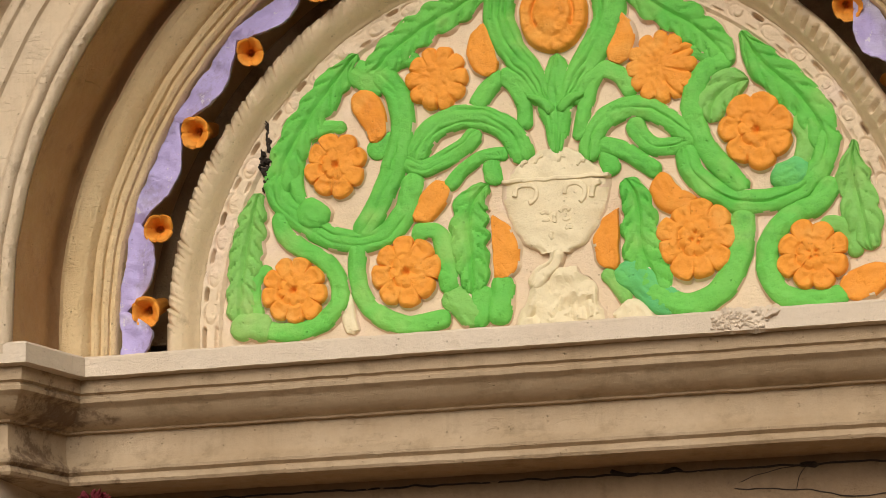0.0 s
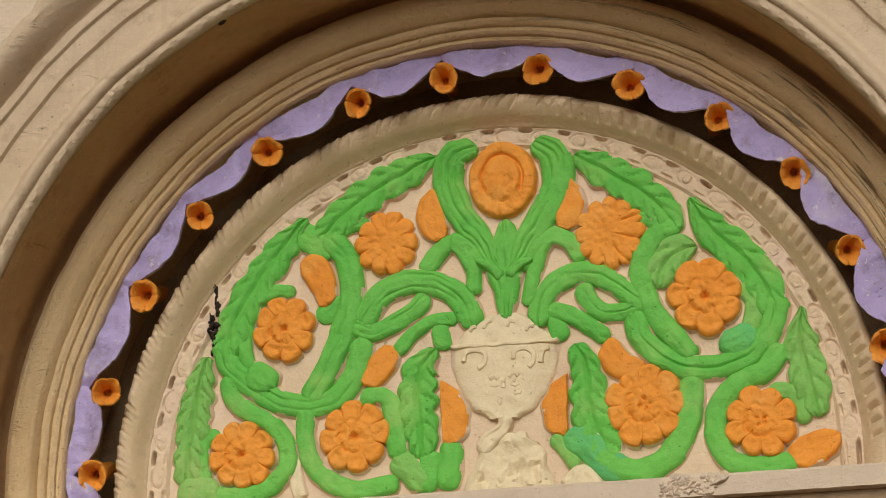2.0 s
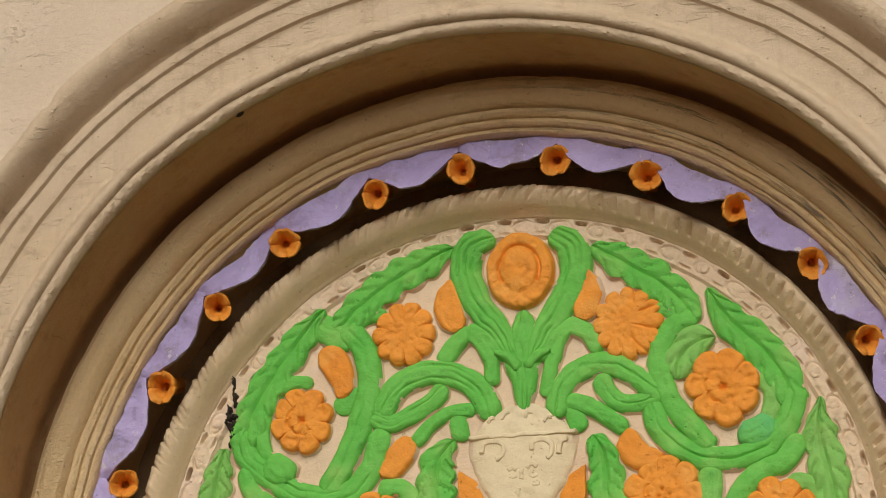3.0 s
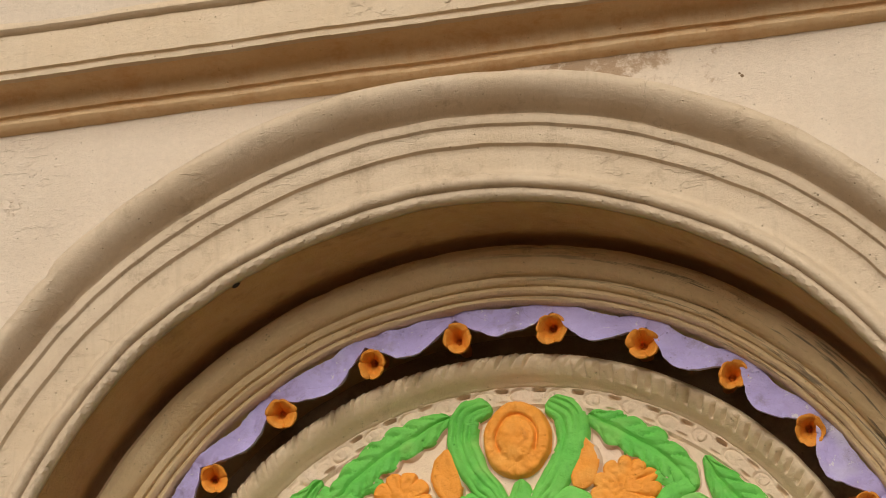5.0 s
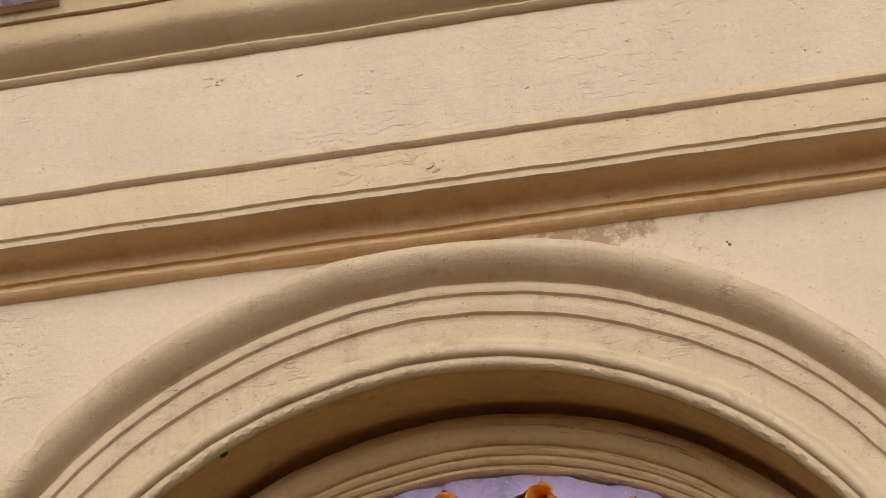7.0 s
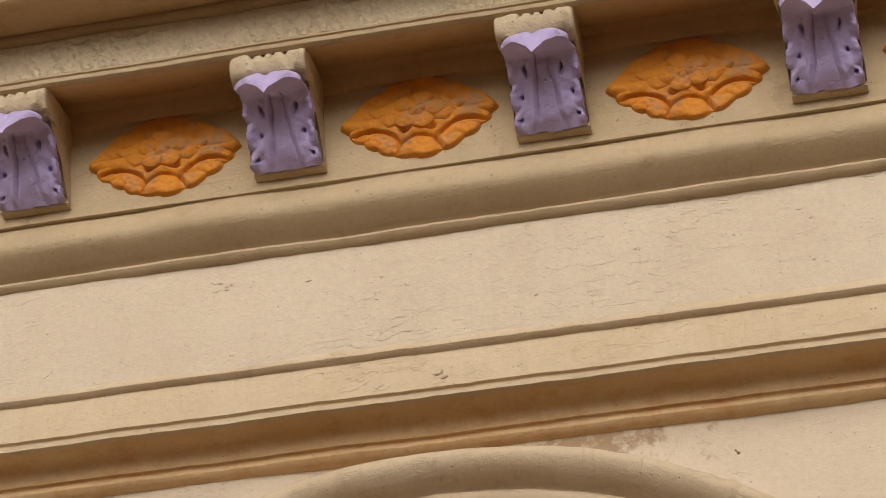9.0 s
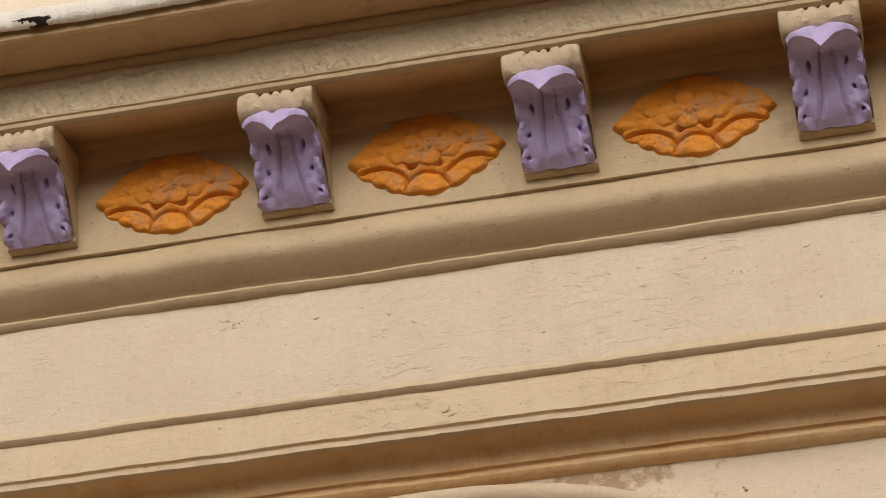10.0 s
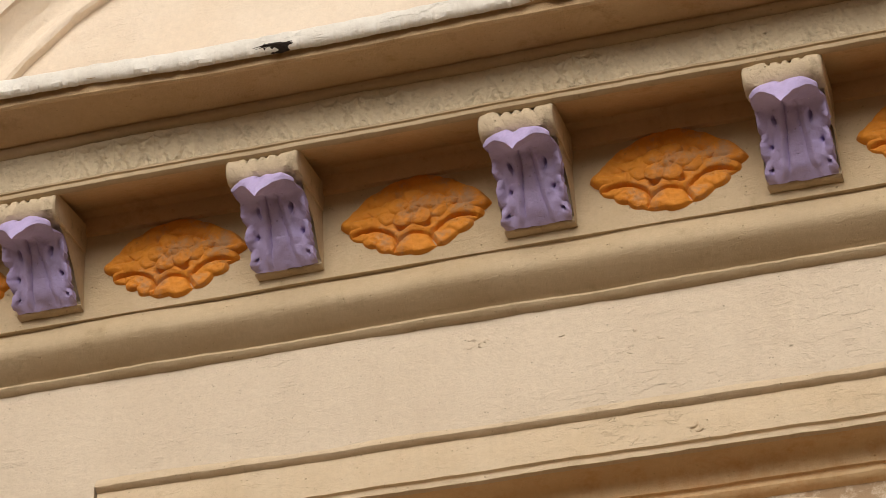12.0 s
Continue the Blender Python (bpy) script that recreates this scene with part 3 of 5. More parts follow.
tagged(plain_wall("wall_pilaster", -3.6, -1.288, 2.7, 4.296, -0.128, CREAM), "cream plaster wall strip beside the architrave", "wall", kind="structure")
frieze = tagged(plain_wall("wall_frieze", -3.6, 3.6, 4.296, 4.58, -0.125, CREAM, amount=0.0022), "cream painted plaster frieze with hairline cracks", "frieze", kind="structure")
BEAD = [(0.100, 4.551), (-0.120, 4.546), (-0.132, 4.549), (-0.141, 4.554), (-0.145, 4.560), (-0.142, 4.566), (-0.133, 4.569), (-0.135, 4.571), (-0.143, 4.575), (-0.157, 4.583), (-0.173, 4.593),
        (-0.187, 4.603), (-0.195, 4.612), (-0.198, 4.622), (-0.196, 4.636), (-0.191, 4.650), (-0.185, 4.662), (-0.179, 4.669), (-0.1745, 4.674), (-0.175, 4.686), (0.100, 4.687)]
bead = tagged(straight_moulding("trim_bead", BEAD, -3.6, 3.6, COURSE, wobble=0.007), "cream rounded plaster moulding under the brackets", "moulding", kind="structure")
tagged(plain_wall("wall_bracket_course", -3.6, 3.6, 4.677, 4.921, -0.185, COURSE), "cream plaster course behind the brackets", "wall", kind="structure")
CORONA = [(0.100, 4.885), (-0.185, 4.887), (-0.196, 4.891), (-0.197, 4.931), (-0.207, 4.935), (-0.212, 4.940), (-0.222, 4.938), (-0.296, 4.915), (-0.367, 4.890), (-0.377, 4.887), (-0.383, 4.891), (-0.383, 4.898), (-0.376, 4.900), (-0.376, 4.903), (-0.381, 4.905), (-0.381, 4.910), (-0.370, 4.913), (-0.36, 4.913)]
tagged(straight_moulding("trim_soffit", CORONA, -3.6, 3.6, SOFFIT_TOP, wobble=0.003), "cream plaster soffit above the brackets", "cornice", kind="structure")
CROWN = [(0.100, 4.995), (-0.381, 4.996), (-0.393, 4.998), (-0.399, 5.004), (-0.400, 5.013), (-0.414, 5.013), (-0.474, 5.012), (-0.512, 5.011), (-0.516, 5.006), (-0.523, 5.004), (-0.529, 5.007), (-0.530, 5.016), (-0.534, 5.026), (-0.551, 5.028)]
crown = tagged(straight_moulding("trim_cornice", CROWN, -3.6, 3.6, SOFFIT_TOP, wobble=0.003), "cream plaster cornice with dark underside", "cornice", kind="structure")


FILLET = [(-0.372, 4.8845), (-0.378, 4.8845), (-0.386, 4.889), (-0.3865, 4.898), (-0.379, 4.900), (-0.379, 4.903), (-0.3845, 4.905), (-0.3845, 4.910), (-0.372, 4.914)]
tagged(straight_moulding("trim_fillet", FILLET, -3.6, 3.6, COURSE, wobble=0.003, ends=False), "cream double fillet under the leaf band", "moulding", kind="structure")
HEAD = [(-0.378, 4.992), (-0.392, 4.994), (-0.400, 4.999), (-0.403, 5.006), (-0.402, 5.0105), (-0.396, 5.0145)]
tagged(straight_moulding("trim_band_head", HEAD, -3.6, 3.6, COURSE, wobble=0.003, ends=False), "cream bead over the leaf band", "moulding", kind="structure")


def leaf_band():
    """The band above the brackets: worn upright leaves with smaller ones between them, under a scalloped edge."""
    x0, x1, nx, nz, unit = -3.0, 2.2, 2600, 34, 0.094
    verts = []
    for i in range(nx + 1):
        x = x0 + (x1 - x0) * i / nx
        for j in range(nz + 1):
            v = j / nz
            z = 4.909 + 0.088 * v
            y = -0.373 - 0.011 * v
            if 0.05 < v < 0.97:
                s = (x + 0.004 * noise.noise(Vector((x * 12, 1, z * 12)))) / unit
                s = s - math.floor(s) - 0.5
                worn = max(0.15, 0.75 + 1.0 * noise.noise(Vector((x * 4, 5, z * 6))))
                wide = 0.34 * max(0.0, math.sin(math.pi * (0.12 + 0.80 * v))) ** 0.7
                t = s / max(wide, 0.02)
                q = 2 * abs(s)
                up, down = 0.84 - 0.80 * q, 0.08 + 0.80 * q
                tooth = 0.035 * math.sin(v * 34)
                h = 0.0042 * math.exp(-((v - up - tooth) / 0.075) ** 2) + 0.0036 * math.exp(-((v - down + tooth) / 0.065) ** 2)
                if v < min(up, down) - 0.05 or v > max(up, down) + 0.05:
                    h += 0.0022 * abs(math.sin(math.pi * (q * 3.0 + v)))
                h += 0.0030 * max(0.0, 1 - t * t) - 0.0024 * math.exp(-(t / 0.14) ** 2)
                arc = 0.86 - 0.10 * abs(math.sin(math.pi * (s + 0.5) * 2)) ** 0.6
                if v > arc:
                    h = 0.0045
                h -= 0.0035 * math.exp(-((v - arc) / 0.025) ** 2)
                y -= 1.35 * h * worn
            y += rough_n((x, 8, z), 90, 0.0024) + rough_n((x, 2, z), 24, 0.002)
            verts.append((x, y, z))
    return made("trim_leaf_band", verts, quads(nx + 1, nz + 1), BAND)


tagged(leaf_band(), "greyish cream carved leaf band along the cornice", "frieze", kind="structure")


def lifted(x):
    return 0.017 * max(0.0, min(1.0, (-0.90 - x) / 0.45)) + 0.004 * max(0.0, min(1.0, (-0.6 - x) / 0.4))


for v in crown.data.vertices:
    v.co.z += lifted(v.co.x) * max(0.0, min(1.0, (-0.44 - v.co.y) / 0.06))


def crown_edge():
    x0, x1, n = -3.6, 3.6, 2400
    prof = [(-0.544, 5.018), (-0.552, 5.020), (-0.558, 5.027), (-0.559, 5.043), (-0.557, 5.057), (-0.548, 5.065), (-0.513, 5.069), (-0.256, 5.076), (0.100, 5.081)]
    verts = []
    for i in range(n + 1):
        x = x0 + (x1 - x0) * i / n
        bite = max(0.0, noise.noise(Vector((x * 9, 3, 1))) - 0.25) * 0.022 + max(0.0, noise.noise(Vector((x * 40, 5, 1)))) * 0.006 + max(0.0, noise.noise(Vector((x * 130, 2, 1)))) * 0.004
        for k, (y, z) in enumerate(prof):
            low = 1.0 if k < 3 else (0.5 if k == 3 else 0.0)
            verts.append((x, y + rough_n((x, z, 2), 30, 0.004) + bite * low * 0.6, z + lifted(x) + bite * low + rough_n((x, y, 4), 5, 0.0025)))
    return made("trim_cornice_edge", verts, quads(n + 1, len(prof)), WHITE)


tagged(crown_edge(), "chalky white crumbling edge of the cornice", "cornice", kind="structure")
upper = tagged(plain_wall("wall_upper", -3.6, 3.6, 5.03, 9.0, -0.02, PEACH), "peach painted plaster wall of the upper storey", "wall", kind="structure")
UPPER_ARCH = [(0.0, -0.018), (0.001, -0.040), (0.007, -0.046), (0.016, -0.046), (0.035, -0.040), (0.055, -0.037), (0.078, -0.048), (0.098, -0.068), (0.110, -0.092), (0.112, -0.078), (0.117, -0.078),
              (0.121, -0.094), (0.150, -0.098), (0.20, -0.098), (0.205, -0.01)]


def upper_arch():
    """A moulding over the cornice, bent round a wide arch of which the foot is seen."""
    prof, verts, n = dense(UPPER_ARCH, 0.008), [], 160
    for i in range(n + 1):
        a = math.pi * (0.99 - 0.5 * i / n)
        for k, (w, y) in enumerate(prof):
            r = 1.046 + w + rough_n((a * 4, w * 20, 1), 3, 0.004)
            verts.append((-0.862 + r * math.cos(a), y + rough_n((a * 9, w * 30, 4), 3, 0.002), 4.783 + r * math.sin(a)))
    return made("trim_upper_arch", verts, quads(n + 1, len(prof)), PEACH)


tagged(upper_arch(), "peach plaster arch moulding above the cornice", "moulding", kind="structure")

# ================= tympanum =================
tympanum = thing("tympanum", "arched plaster relief painted with green vines and orange flowers", "relief", at=(0, 0, 0))


def field_panel():
    n, k, verts = 160, 14, []
    for i in range(n + 3):
        a = math.pi * (1 - max(0, min(n, i - 1)) / n)
        down = 0.10 if i in (0, n + 2) else 0.0
        for j in range(k + 1):
            r = 0.690 * (1 - j / k)
            p = (r * math.cos(a), 0, ZC + r * math.sin(a) - down)
            verts.append((p[0], FIELD_Y + rough_n(p, 9, 0.004) + rough_n(p, 30, 0.002), p[2]))
    return made("panel", verts, quads(n + 3, k + 1), FIELD, tympanum, "pale pink plaster ground of the relief")


field_panel()
NOTCH = 84


def rope_ripple(a, r, y):
    # short slanting cuts along the outer rim, uneven in depth
    t = (a * NOTCH / math.pi + 22 * (r - 0.78) + 0.5 * noise.noise(Vector((a * 9, 4, 0)))) % 1.0
    cut = math.exp(-((t - 0.5) / 0.12) ** 2) - 0.5 * math.exp(-((t - 0.76) / 0.13) ** 2)
    up = max(0.0, min(1.0, (r - 0.755) / 0.020)) * (1 if y < 0.40 else 0)
    deep = max(0.1, 0.95 + 1.5 * noise.noise(Vector((a * 17, 2, 0)))) * (0.75 + 0.45 * max(0.0, math.cos(a)))
    fine = 0.0007 * noise.noise(Vector((a * 45, r * 60, 1)))
    # on the east side square dents sit inside a plain outer rim
    east = max(0.0, min(1.0, (math.cos(a) - 0.10) / 0.25))
    t = (a * NOTCH / math.pi - 7 * (r - 0.76) + 0.35 * noise.noise(Vector((a * 9, 4, 0)))) % 1.0
    dent = max(0.0, min(1.0, (t - 0.30) / 0.10)) * max(0.0, min(1.0, (0.80 - t) / 0.38))
    dent *= math.exp(-((r - 0.762) / 0.0125) ** 4) * (0.7 + 0.5 * deep) * (1 if y < 0.40 else 0)
    return -0.0008 * cut * up * deep * (1 - east) + fine, 0.0085 * cut * up * deep * (1 - east) + 0.0100 * dent * east + fine


ROPE = [(0.728, 0.412), (0.731, 0.400), (0.736, 0.394), (0.741, 0.385), (0.748, 0.373), (0.757, 0.362), (0.763, 0.357), (0.769, 0.353), (0.775, 0.351), (0.780, 0.352),
        (0.784, 0.355), (0.788, 0.361), (0.791, 0.371), (0.792, 0.385), (0.792, 0.50)]
rope = arch_moulding("leaf_rope", ROPE, ROPE_PAINT, wobble=0.004, n=1100, ripple=rope_ripple, step=0.003, parent=tympanum, label="cream rope moulding with slanting notches round the relief")

LINKS = 28


def chain_band():
    """The flat band inside the rope with the links' sockets and slots cut into it."""
    n, k, verts = 1700, 34, []
    for i in range(-1, n + 2):
        a = math.pi * (1 - max(0, min(n, i)) / n)
        down = 0.10 if i in (-1, n + 1) else 0.0
        s = ((a * LINKS / math.pi) % 1.0 - 0.5) * 0.0798
        for j in range(k + 1):
            q = -0.026 + 0.048 * j / k
            r = 0.711 + q
            p = (r * math.cos(a), 3, ZC + r * math.sin(a) - down)
            edge = max(0.0, min(1.0, (q + 0.026) / 0.007))
            deep = max(0.15, 0.8 + 1.2 * noise.noise(Vector((a * 9, q * 40, 7))))
            h = 0.009 * edge
            ell = math.hypot(s / 0.023, q / 0.0140)
            h -= 0.0050 * deep * math.exp(-((ell - 1) / 0.15) ** 2) * (0.55 + 0.45 * math.sin(math.atan2(q, s) + 1.0)) * edge
            far = 0.0399 - abs(s)
            h -= 0.024 * deep * math.exp(-((far - 0.004 * noise.noise(Vector((a * 8, 3, 1)))) / (0.0125 + 0.005 * noise.noise(Vector((a * 13, 1, 4))))) ** 4 - ((abs(q + 0.001) - 0.013) / 0.0036) ** 4) * edge * (1.0 if q > 0 else 0.35)
            h += rough_n(p, 35, 0.0022) + rough_n(p, 90, 0.0016)
            verts.append((p[0], FIELD_Y - h, p[2]))
    return made("chain_band", verts, quads(n + 3, k + 1), FIELD, tympanum)


chain_band()
for i in range(LINKS):
    a = math.pi * (i + 0.5) / LINKS
    c = Vector((0.711 * math.cos(a), ZC + 0.711 * math.sin(a)))
    d = Vector((-math.sin(a), math.cos(a)))
    k = random.uniform(0.85, 1.1)
    strap("link", [c - d * 0.013 * k, c, c + d * 0.013 * k], 0.026 * k, 0.0105, FIELD, tympanum, lump=1.2)

# green stems; each is a line of (across, height)
def vine(pts, width, high=0.026, grooves=0, material=GREEN, label="", **kw):
    a, b, y, z = (Vector(p) for p in (pts[0], pts[1], pts[-2], pts[-1]))
    pts = [a + (a - b).normalized() * 0.009, *pts, z + (z - y).normalized() * 0.009]
    return strap("stem", pts, width * 1.22, high * 0.72, material, tympanum, grooves=grooves, label=label, steep=3.0, **kw)


def leaf(pts, width, lobes=7, high=0.028, material=GREEN, swell=(0.35, 0.9, 1.0, 0.85, 0.55), label=""):
    return strap("leaf", pts, width * 1.38, high * 0.68, material, tympanum, lobes=lobes, swell=list(swell), label=label)


def bud(pts, width, swell=(0.25, 0.85, 1.0, 0.95, 0.8), sides=(1.0, 1.0)):
    return strap("bud", pts, width * 1.12, 0.018, ORANGE, tympanum, swell=list(swell), label="orange painted bud", sides=sides, steep=7.0)


# -- west half
vine([(-0.039, 3.162), (-0.051, 3.199), (-0.082, 3.238), (-0.129, 3.261), (-0.175, 3.265), (-0.217, 3.252), (-0.247, 3.225), (-0.271, 3.186)], 0.046, 0.026, grooves=3)
vine([(-0.137, 3.228), (-0.164, 3.203), (-0.206, 3.179), (-0.248, 3.165), (-0.289, 3.181)], 0.036, 0.022, grooves=2)
vine([(-0.343, 3.376), (-0.306, 3.330), (-0.293, 3.268), (-0.305, 3.202), (-0.329, 3.132), (-0.358, 3.074), (-0.386, 3.035)], 0.046, 0.028, grooves=1)
vine([(-0.572, 3.170), (-0.559, 3.123), (-0.525, 3.084), (-0.476, 3.049), (-0.428, 3.026), (-0.374, 3.018), (-0.326, 3.033), (-0.294, 3.069), (-0.278, 3.110), (-0.274, 3.148)], 0.044, 0.025, grooves=2)
vine([(-0.515, 3.095), (-0.489, 3.085), (-0.467, 3.062)], 0.060, 0.034)
vine([(-0.421, 3.264), (-0.458, 3.270), (-0.495, 3.249), (-0.519, 3.202), (-0.525, 3.154), (-0.511, 3.110)], 0.026, 0.020)
leaf([(-0.389, 3.421), (-0.438, 3.366), (-0.495, 3.291), (-0.540, 3.216), (-0.567, 3.133)], 0.066, lobes=6, swell=(0.3, 0.85, 1.0, 0.95, 0.8))
leaf([(-0.108, 3.531), (-0.171, 3.503), (-0.245, 3.466), (-0.312, 3.419), (-0.369, 3.366)], 0.068, lobes=6, swell=(0.4, 0.9, 1.0, 0.9, 0.6))
vine([(-0.328, 3.376), (-0.300, 3.397), (-0.263, 3.400)], 0.030, 0.020)
vine([(-0.403, 3.394), (-0.379, 3.373), (-0.331, 3.345)], 0.050, 0.022)
vine([(-0.559, 3.090), (-0.549, 3.047), (-0.515, 3.016), (-0.470, 2.990), (-0.438, 2.950), (-0.432, 2.902), (-0.455, 2.865), (-0.500, 2.844), (-0.554, 2.841), (-0.602, 2.851)], 0.034, 0.025)
vine([(-0.585, 2.976), (-0.609, 2.954), (-0.614, 2.915), (-0.609, 2.879)], 0.026, 0.020)
leaf([(-0.601, 3.142), (-0.620, 3.077), (-0.634, 3.000), (-0.643, 2.923), (-0.645, 2.866)], 0.058, lobes=7, material=SAGE, swell=(0.35, 0.9, 1.0, 0.95, 0.8))
vine([(-0.657, 2.850), (-0.623, 2.860), (-0.584, 2.845)], 0.050, 0.032, material=SAGE)
vine([(-0.392, 3.009), (-0.393, 2.946), (-0.378, 2.895), (-0.343, 2.857), (-0.292, 2.837), (-0.239, 2.841), (-0.206, 2.848)], 0.036, 0.026)
vine([(-0.270, 3.024), (-0.243, 3.031), (-0.218, 3.017), (-0.206, 2.974), (-0.201, 2.903)], 0.036, 0.025)
leaf([(-0.115, 3.117), (-0.151, 3.076), (-0.157, 3.006), (-0.151, 2.947), (-0.149, 2.888)], 0.068, lobes=6)
vine([(-0.205, 2.892), (-0.174, 2.872), (-0.145, 2.836)], 0.050, 0.024, material=SAGE)
vine([(-0.127, 2.898), (-0.136, 2.864), (-0.143, 2.830)], 0.040, 0.022)
vine([(-0.088, 2.919), (-0.092, 2.878), (-0.101, 2.831)], 0.044, 0.022)
vine([(-0.198, 3.120), (-0.164, 3.155), (-0.122, 3.179), (-0.078, 3.180)], 0.026, 0.020)
vine([(-0.111, 3.168), (-0.105, 3.144), (-0.103, 3.122)], 0.034, 0.016)
vine([(-0.361, 3.207), (-0.331, 3.223), (-0.307, 3.233)], 0.040, 0.018)
bud([(-0.275, 3.053), (-0.242, 3.077), (-0.206, 3.131)], 0.054)
bud([(-0.108, 3.052), (-0.102, 2.988), (-0.101, 2.914)], 0.054, swell=(0.12, 0.75, 1.0, 0.95, 0.8), sides=(0.22, 1.75))
bud([(-0.398, 3.336), (-0.372, 3.300), (-0.355, 3.262), (-0.352, 3.222)], 0.058, swell=(0.7, 1.0, 0.95, 0.75, 0.45), sides=(0.8, 1.2))
bud([(-0.118, 3.464), (-0.116, 3.406), (-0.100, 3.346)], 0.056, swell=(0.12, 0.75, 1.0, 0.9, 0.55), sides=(1.35, 0.75))
# -- middle
vine([(0.031, 3.175), (0.032, 3.228), (0.030, 3.289), (0.037, 3.373)], 0.058, 0.027, grooves=3, swell=[0.45, 0.75, 1.15, 0.85, 0.5])
vine([(-0.031, 3.544), (-0.072, 3.528), (-0.085, 3.470), (-0.059, 3.400), (-0.016, 3.341), (0.013, 3.276)], 0.060, 0.030, grooves=3, swell=[0.7, 1.0, 0.95, 0.85, 0.7, 0.4])
vine([(0.103, 3.538), (0.142, 3.507), (0.145, 3.446), (0.113, 3.384), (0.074, 3.331), (0.049, 3.273)], 0.062, 0.030, grooves=3, swell=[0.7, 1.0, 0.95, 0.85, 0.7, 0.4])
vine([(-0.022, 3.291), (0.002, 3.281), (0.022, 3.260)], 0.024, 0.034, grooves=0, swell=[0.4, 0.9, 1.0])
vine([(0.082, 3.289), (0.060, 3.279), (0.041, 3.261)], 0.024, 0.034, grooves=0, swell=[0.4, 0.9, 1.0])
vine([(0.002, 3.285), (-0.037, 3.321), (-0.078, 3.349)], 0.036, 0.024)
vine([(-0.076, 3.344), (-0.052, 3.318), (-0.036, 3.275), (-0.034, 3.234)], 0.030, 0.024)
vine([(-0.084, 3.345), (-0.112, 3.320), (-0.136, 3.285)], 0.036, 0.022)
vine([(0.065, 3.279), (0.090, 3.313), (0.129, 3.338), (0.164, 3.323), (0.189, 3.284)], 0.034, 0.024)
vine([(0.121, 3.331), (0.101, 3.294), (0.088, 3.253), (0.078, 3.200)], 0.028, 0.022)
# -- east half
vine([(0.097, 3.157), (0.105, 3.198), (0.132, 3.234), (0.179, 3.254), (0.225, 3.245), (0.265, 3.218), (0.313, 3.175)], 0.042, 0.026, grooves=1)
vine([(0.190, 3.224), (0.203, 3.190), (0.234, 3.166), (0.278, 3.165), (0.315, 3.183)], 0.036, 0.024, grooves=1)
vine([(0.119, 3.183), (0.170, 3.163), (0.208, 3.135), (0.235, 3.114)], 0.032, 0.022)
vine([(0.130, 3.172), (0.135, 3.148), (0.143, 3.122)], 0.034, 0.016)
vine([(0.385, 3.335), (0.341, 3.315), (0.312, 3.270), (0.312, 3.216), (0.332, 3.162), (0.370, 3.106), (0.407, 3.062)], 0.040, 0.027)
vine([(0.292, 3.159), (0.308, 3.105), (0.347, 3.063), (0.401, 3.038), (0.468, 3.037), (0.526, 3.060), (0.567, 3.107), (0.582, 3.164)], 0.044, 0.027, grooves=1)
vine([(0.470, 3.074), (0.499, 3.084), (0.533, 3.098)], 0.056, 0.030, material=TEAL, label="teal tinted stem")
leaf([(0.416, 3.394), (0.450, 3.329), (0.504, 3.271), (0.553, 3.205), (0.581, 3.126)], 0.066, lobes=5, swell=(0.25, 0.85, 1.0, 0.95, 0.7))
leaf([(0.181, 3.508), (0.250, 3.462), (0.318, 3.414), (0.366, 3.364), (0.387, 3.315)], 0.066, lobes=6, swell=(0.45, 0.95, 1.0, 0.9, 0.5))
vine([(0.299, 3.359), (0.333, 3.353), (0.365, 3.329)], 0.030, 0.020)
vine([(0.516, 3.201), (0.535, 3.162), (0.526, 3.116), (0.491, 3.075)], 0.032, 0.020, material=SAGE)
leaf([(0.427, 3.290), (0.388, 3.281), (0.358, 3.252), (0.343, 3.206)], 0.062, lobes=2, material=SAGE, swell=(0.45, 1.0, 1.0, 0.75))
vine([(0.582, 3.065), (0.549, 3.022), (0.495, 2.998), (0.457, 2.957), (0.447, 2.905), (0.462, 2.856), (0.503, 2.829), (0.559, 2.825), (0.595, 2.836)], 0.040, 0.026)
vine([(0.402, 3.016), (0.400, 2.958), (0.381, 2.902), (0.346, 2.856), (0.297, 2.836), (0.246, 2.847), (0.207, 2.880)], 0.044, 0.027)
leaf([(0.631, 3.147), (0.623, 3.085), (0.633, 3.015), (0.652, 2.917)], 0.066, lobes=4, material=SAGE, swell=(0.2, 0.85, 1.0, 0.55))
vine([(0.561, 2.979), (0.594, 2.974), (0.616, 2.948), (0.621, 2.915)], 0.030, 0.020, material=SAGE)
leaf([(0.169, 3.108), (0.193, 3.049), (0.196, 2.985), (0.214, 2.908), (0.235, 2.850)], 0.066, lobes=6, swell=(0.5, 0.85, 1.0, 1.1, 0.8))
vine([(0.151, 2.915), (0.191, 2.896), (0.229, 2.856), (0.263, 2.836)], 0.055, 0.026, material=TEAL, label="teal tinted stem")
vine([(0.125, 2.913), (0.147, 2.884), (0.164, 2.857)], 0.028, 0.018, material=SAGE)
bud([(0.318, 3.050), (0.272, 3.062), (0.238, 3.112)], 0.060, swell=(0.15, 0.8, 1.0, 0.9, 0.7), sides=(0.55, 1.35))
bud([(0.152, 3.046), (0.147, 2.984), (0.146, 2.918)], 0.052, swell=(0.12, 0.75, 1.0, 0.95, 0.75), sides=(1.75, 0.22))
bud([(0.168, 3.462), (0.164, 3.403), (0.150, 3.346)], 0.056, swell=(0.12, 0.75, 1.0, 0.9, 0.6), sides=(0.7, 1.3))
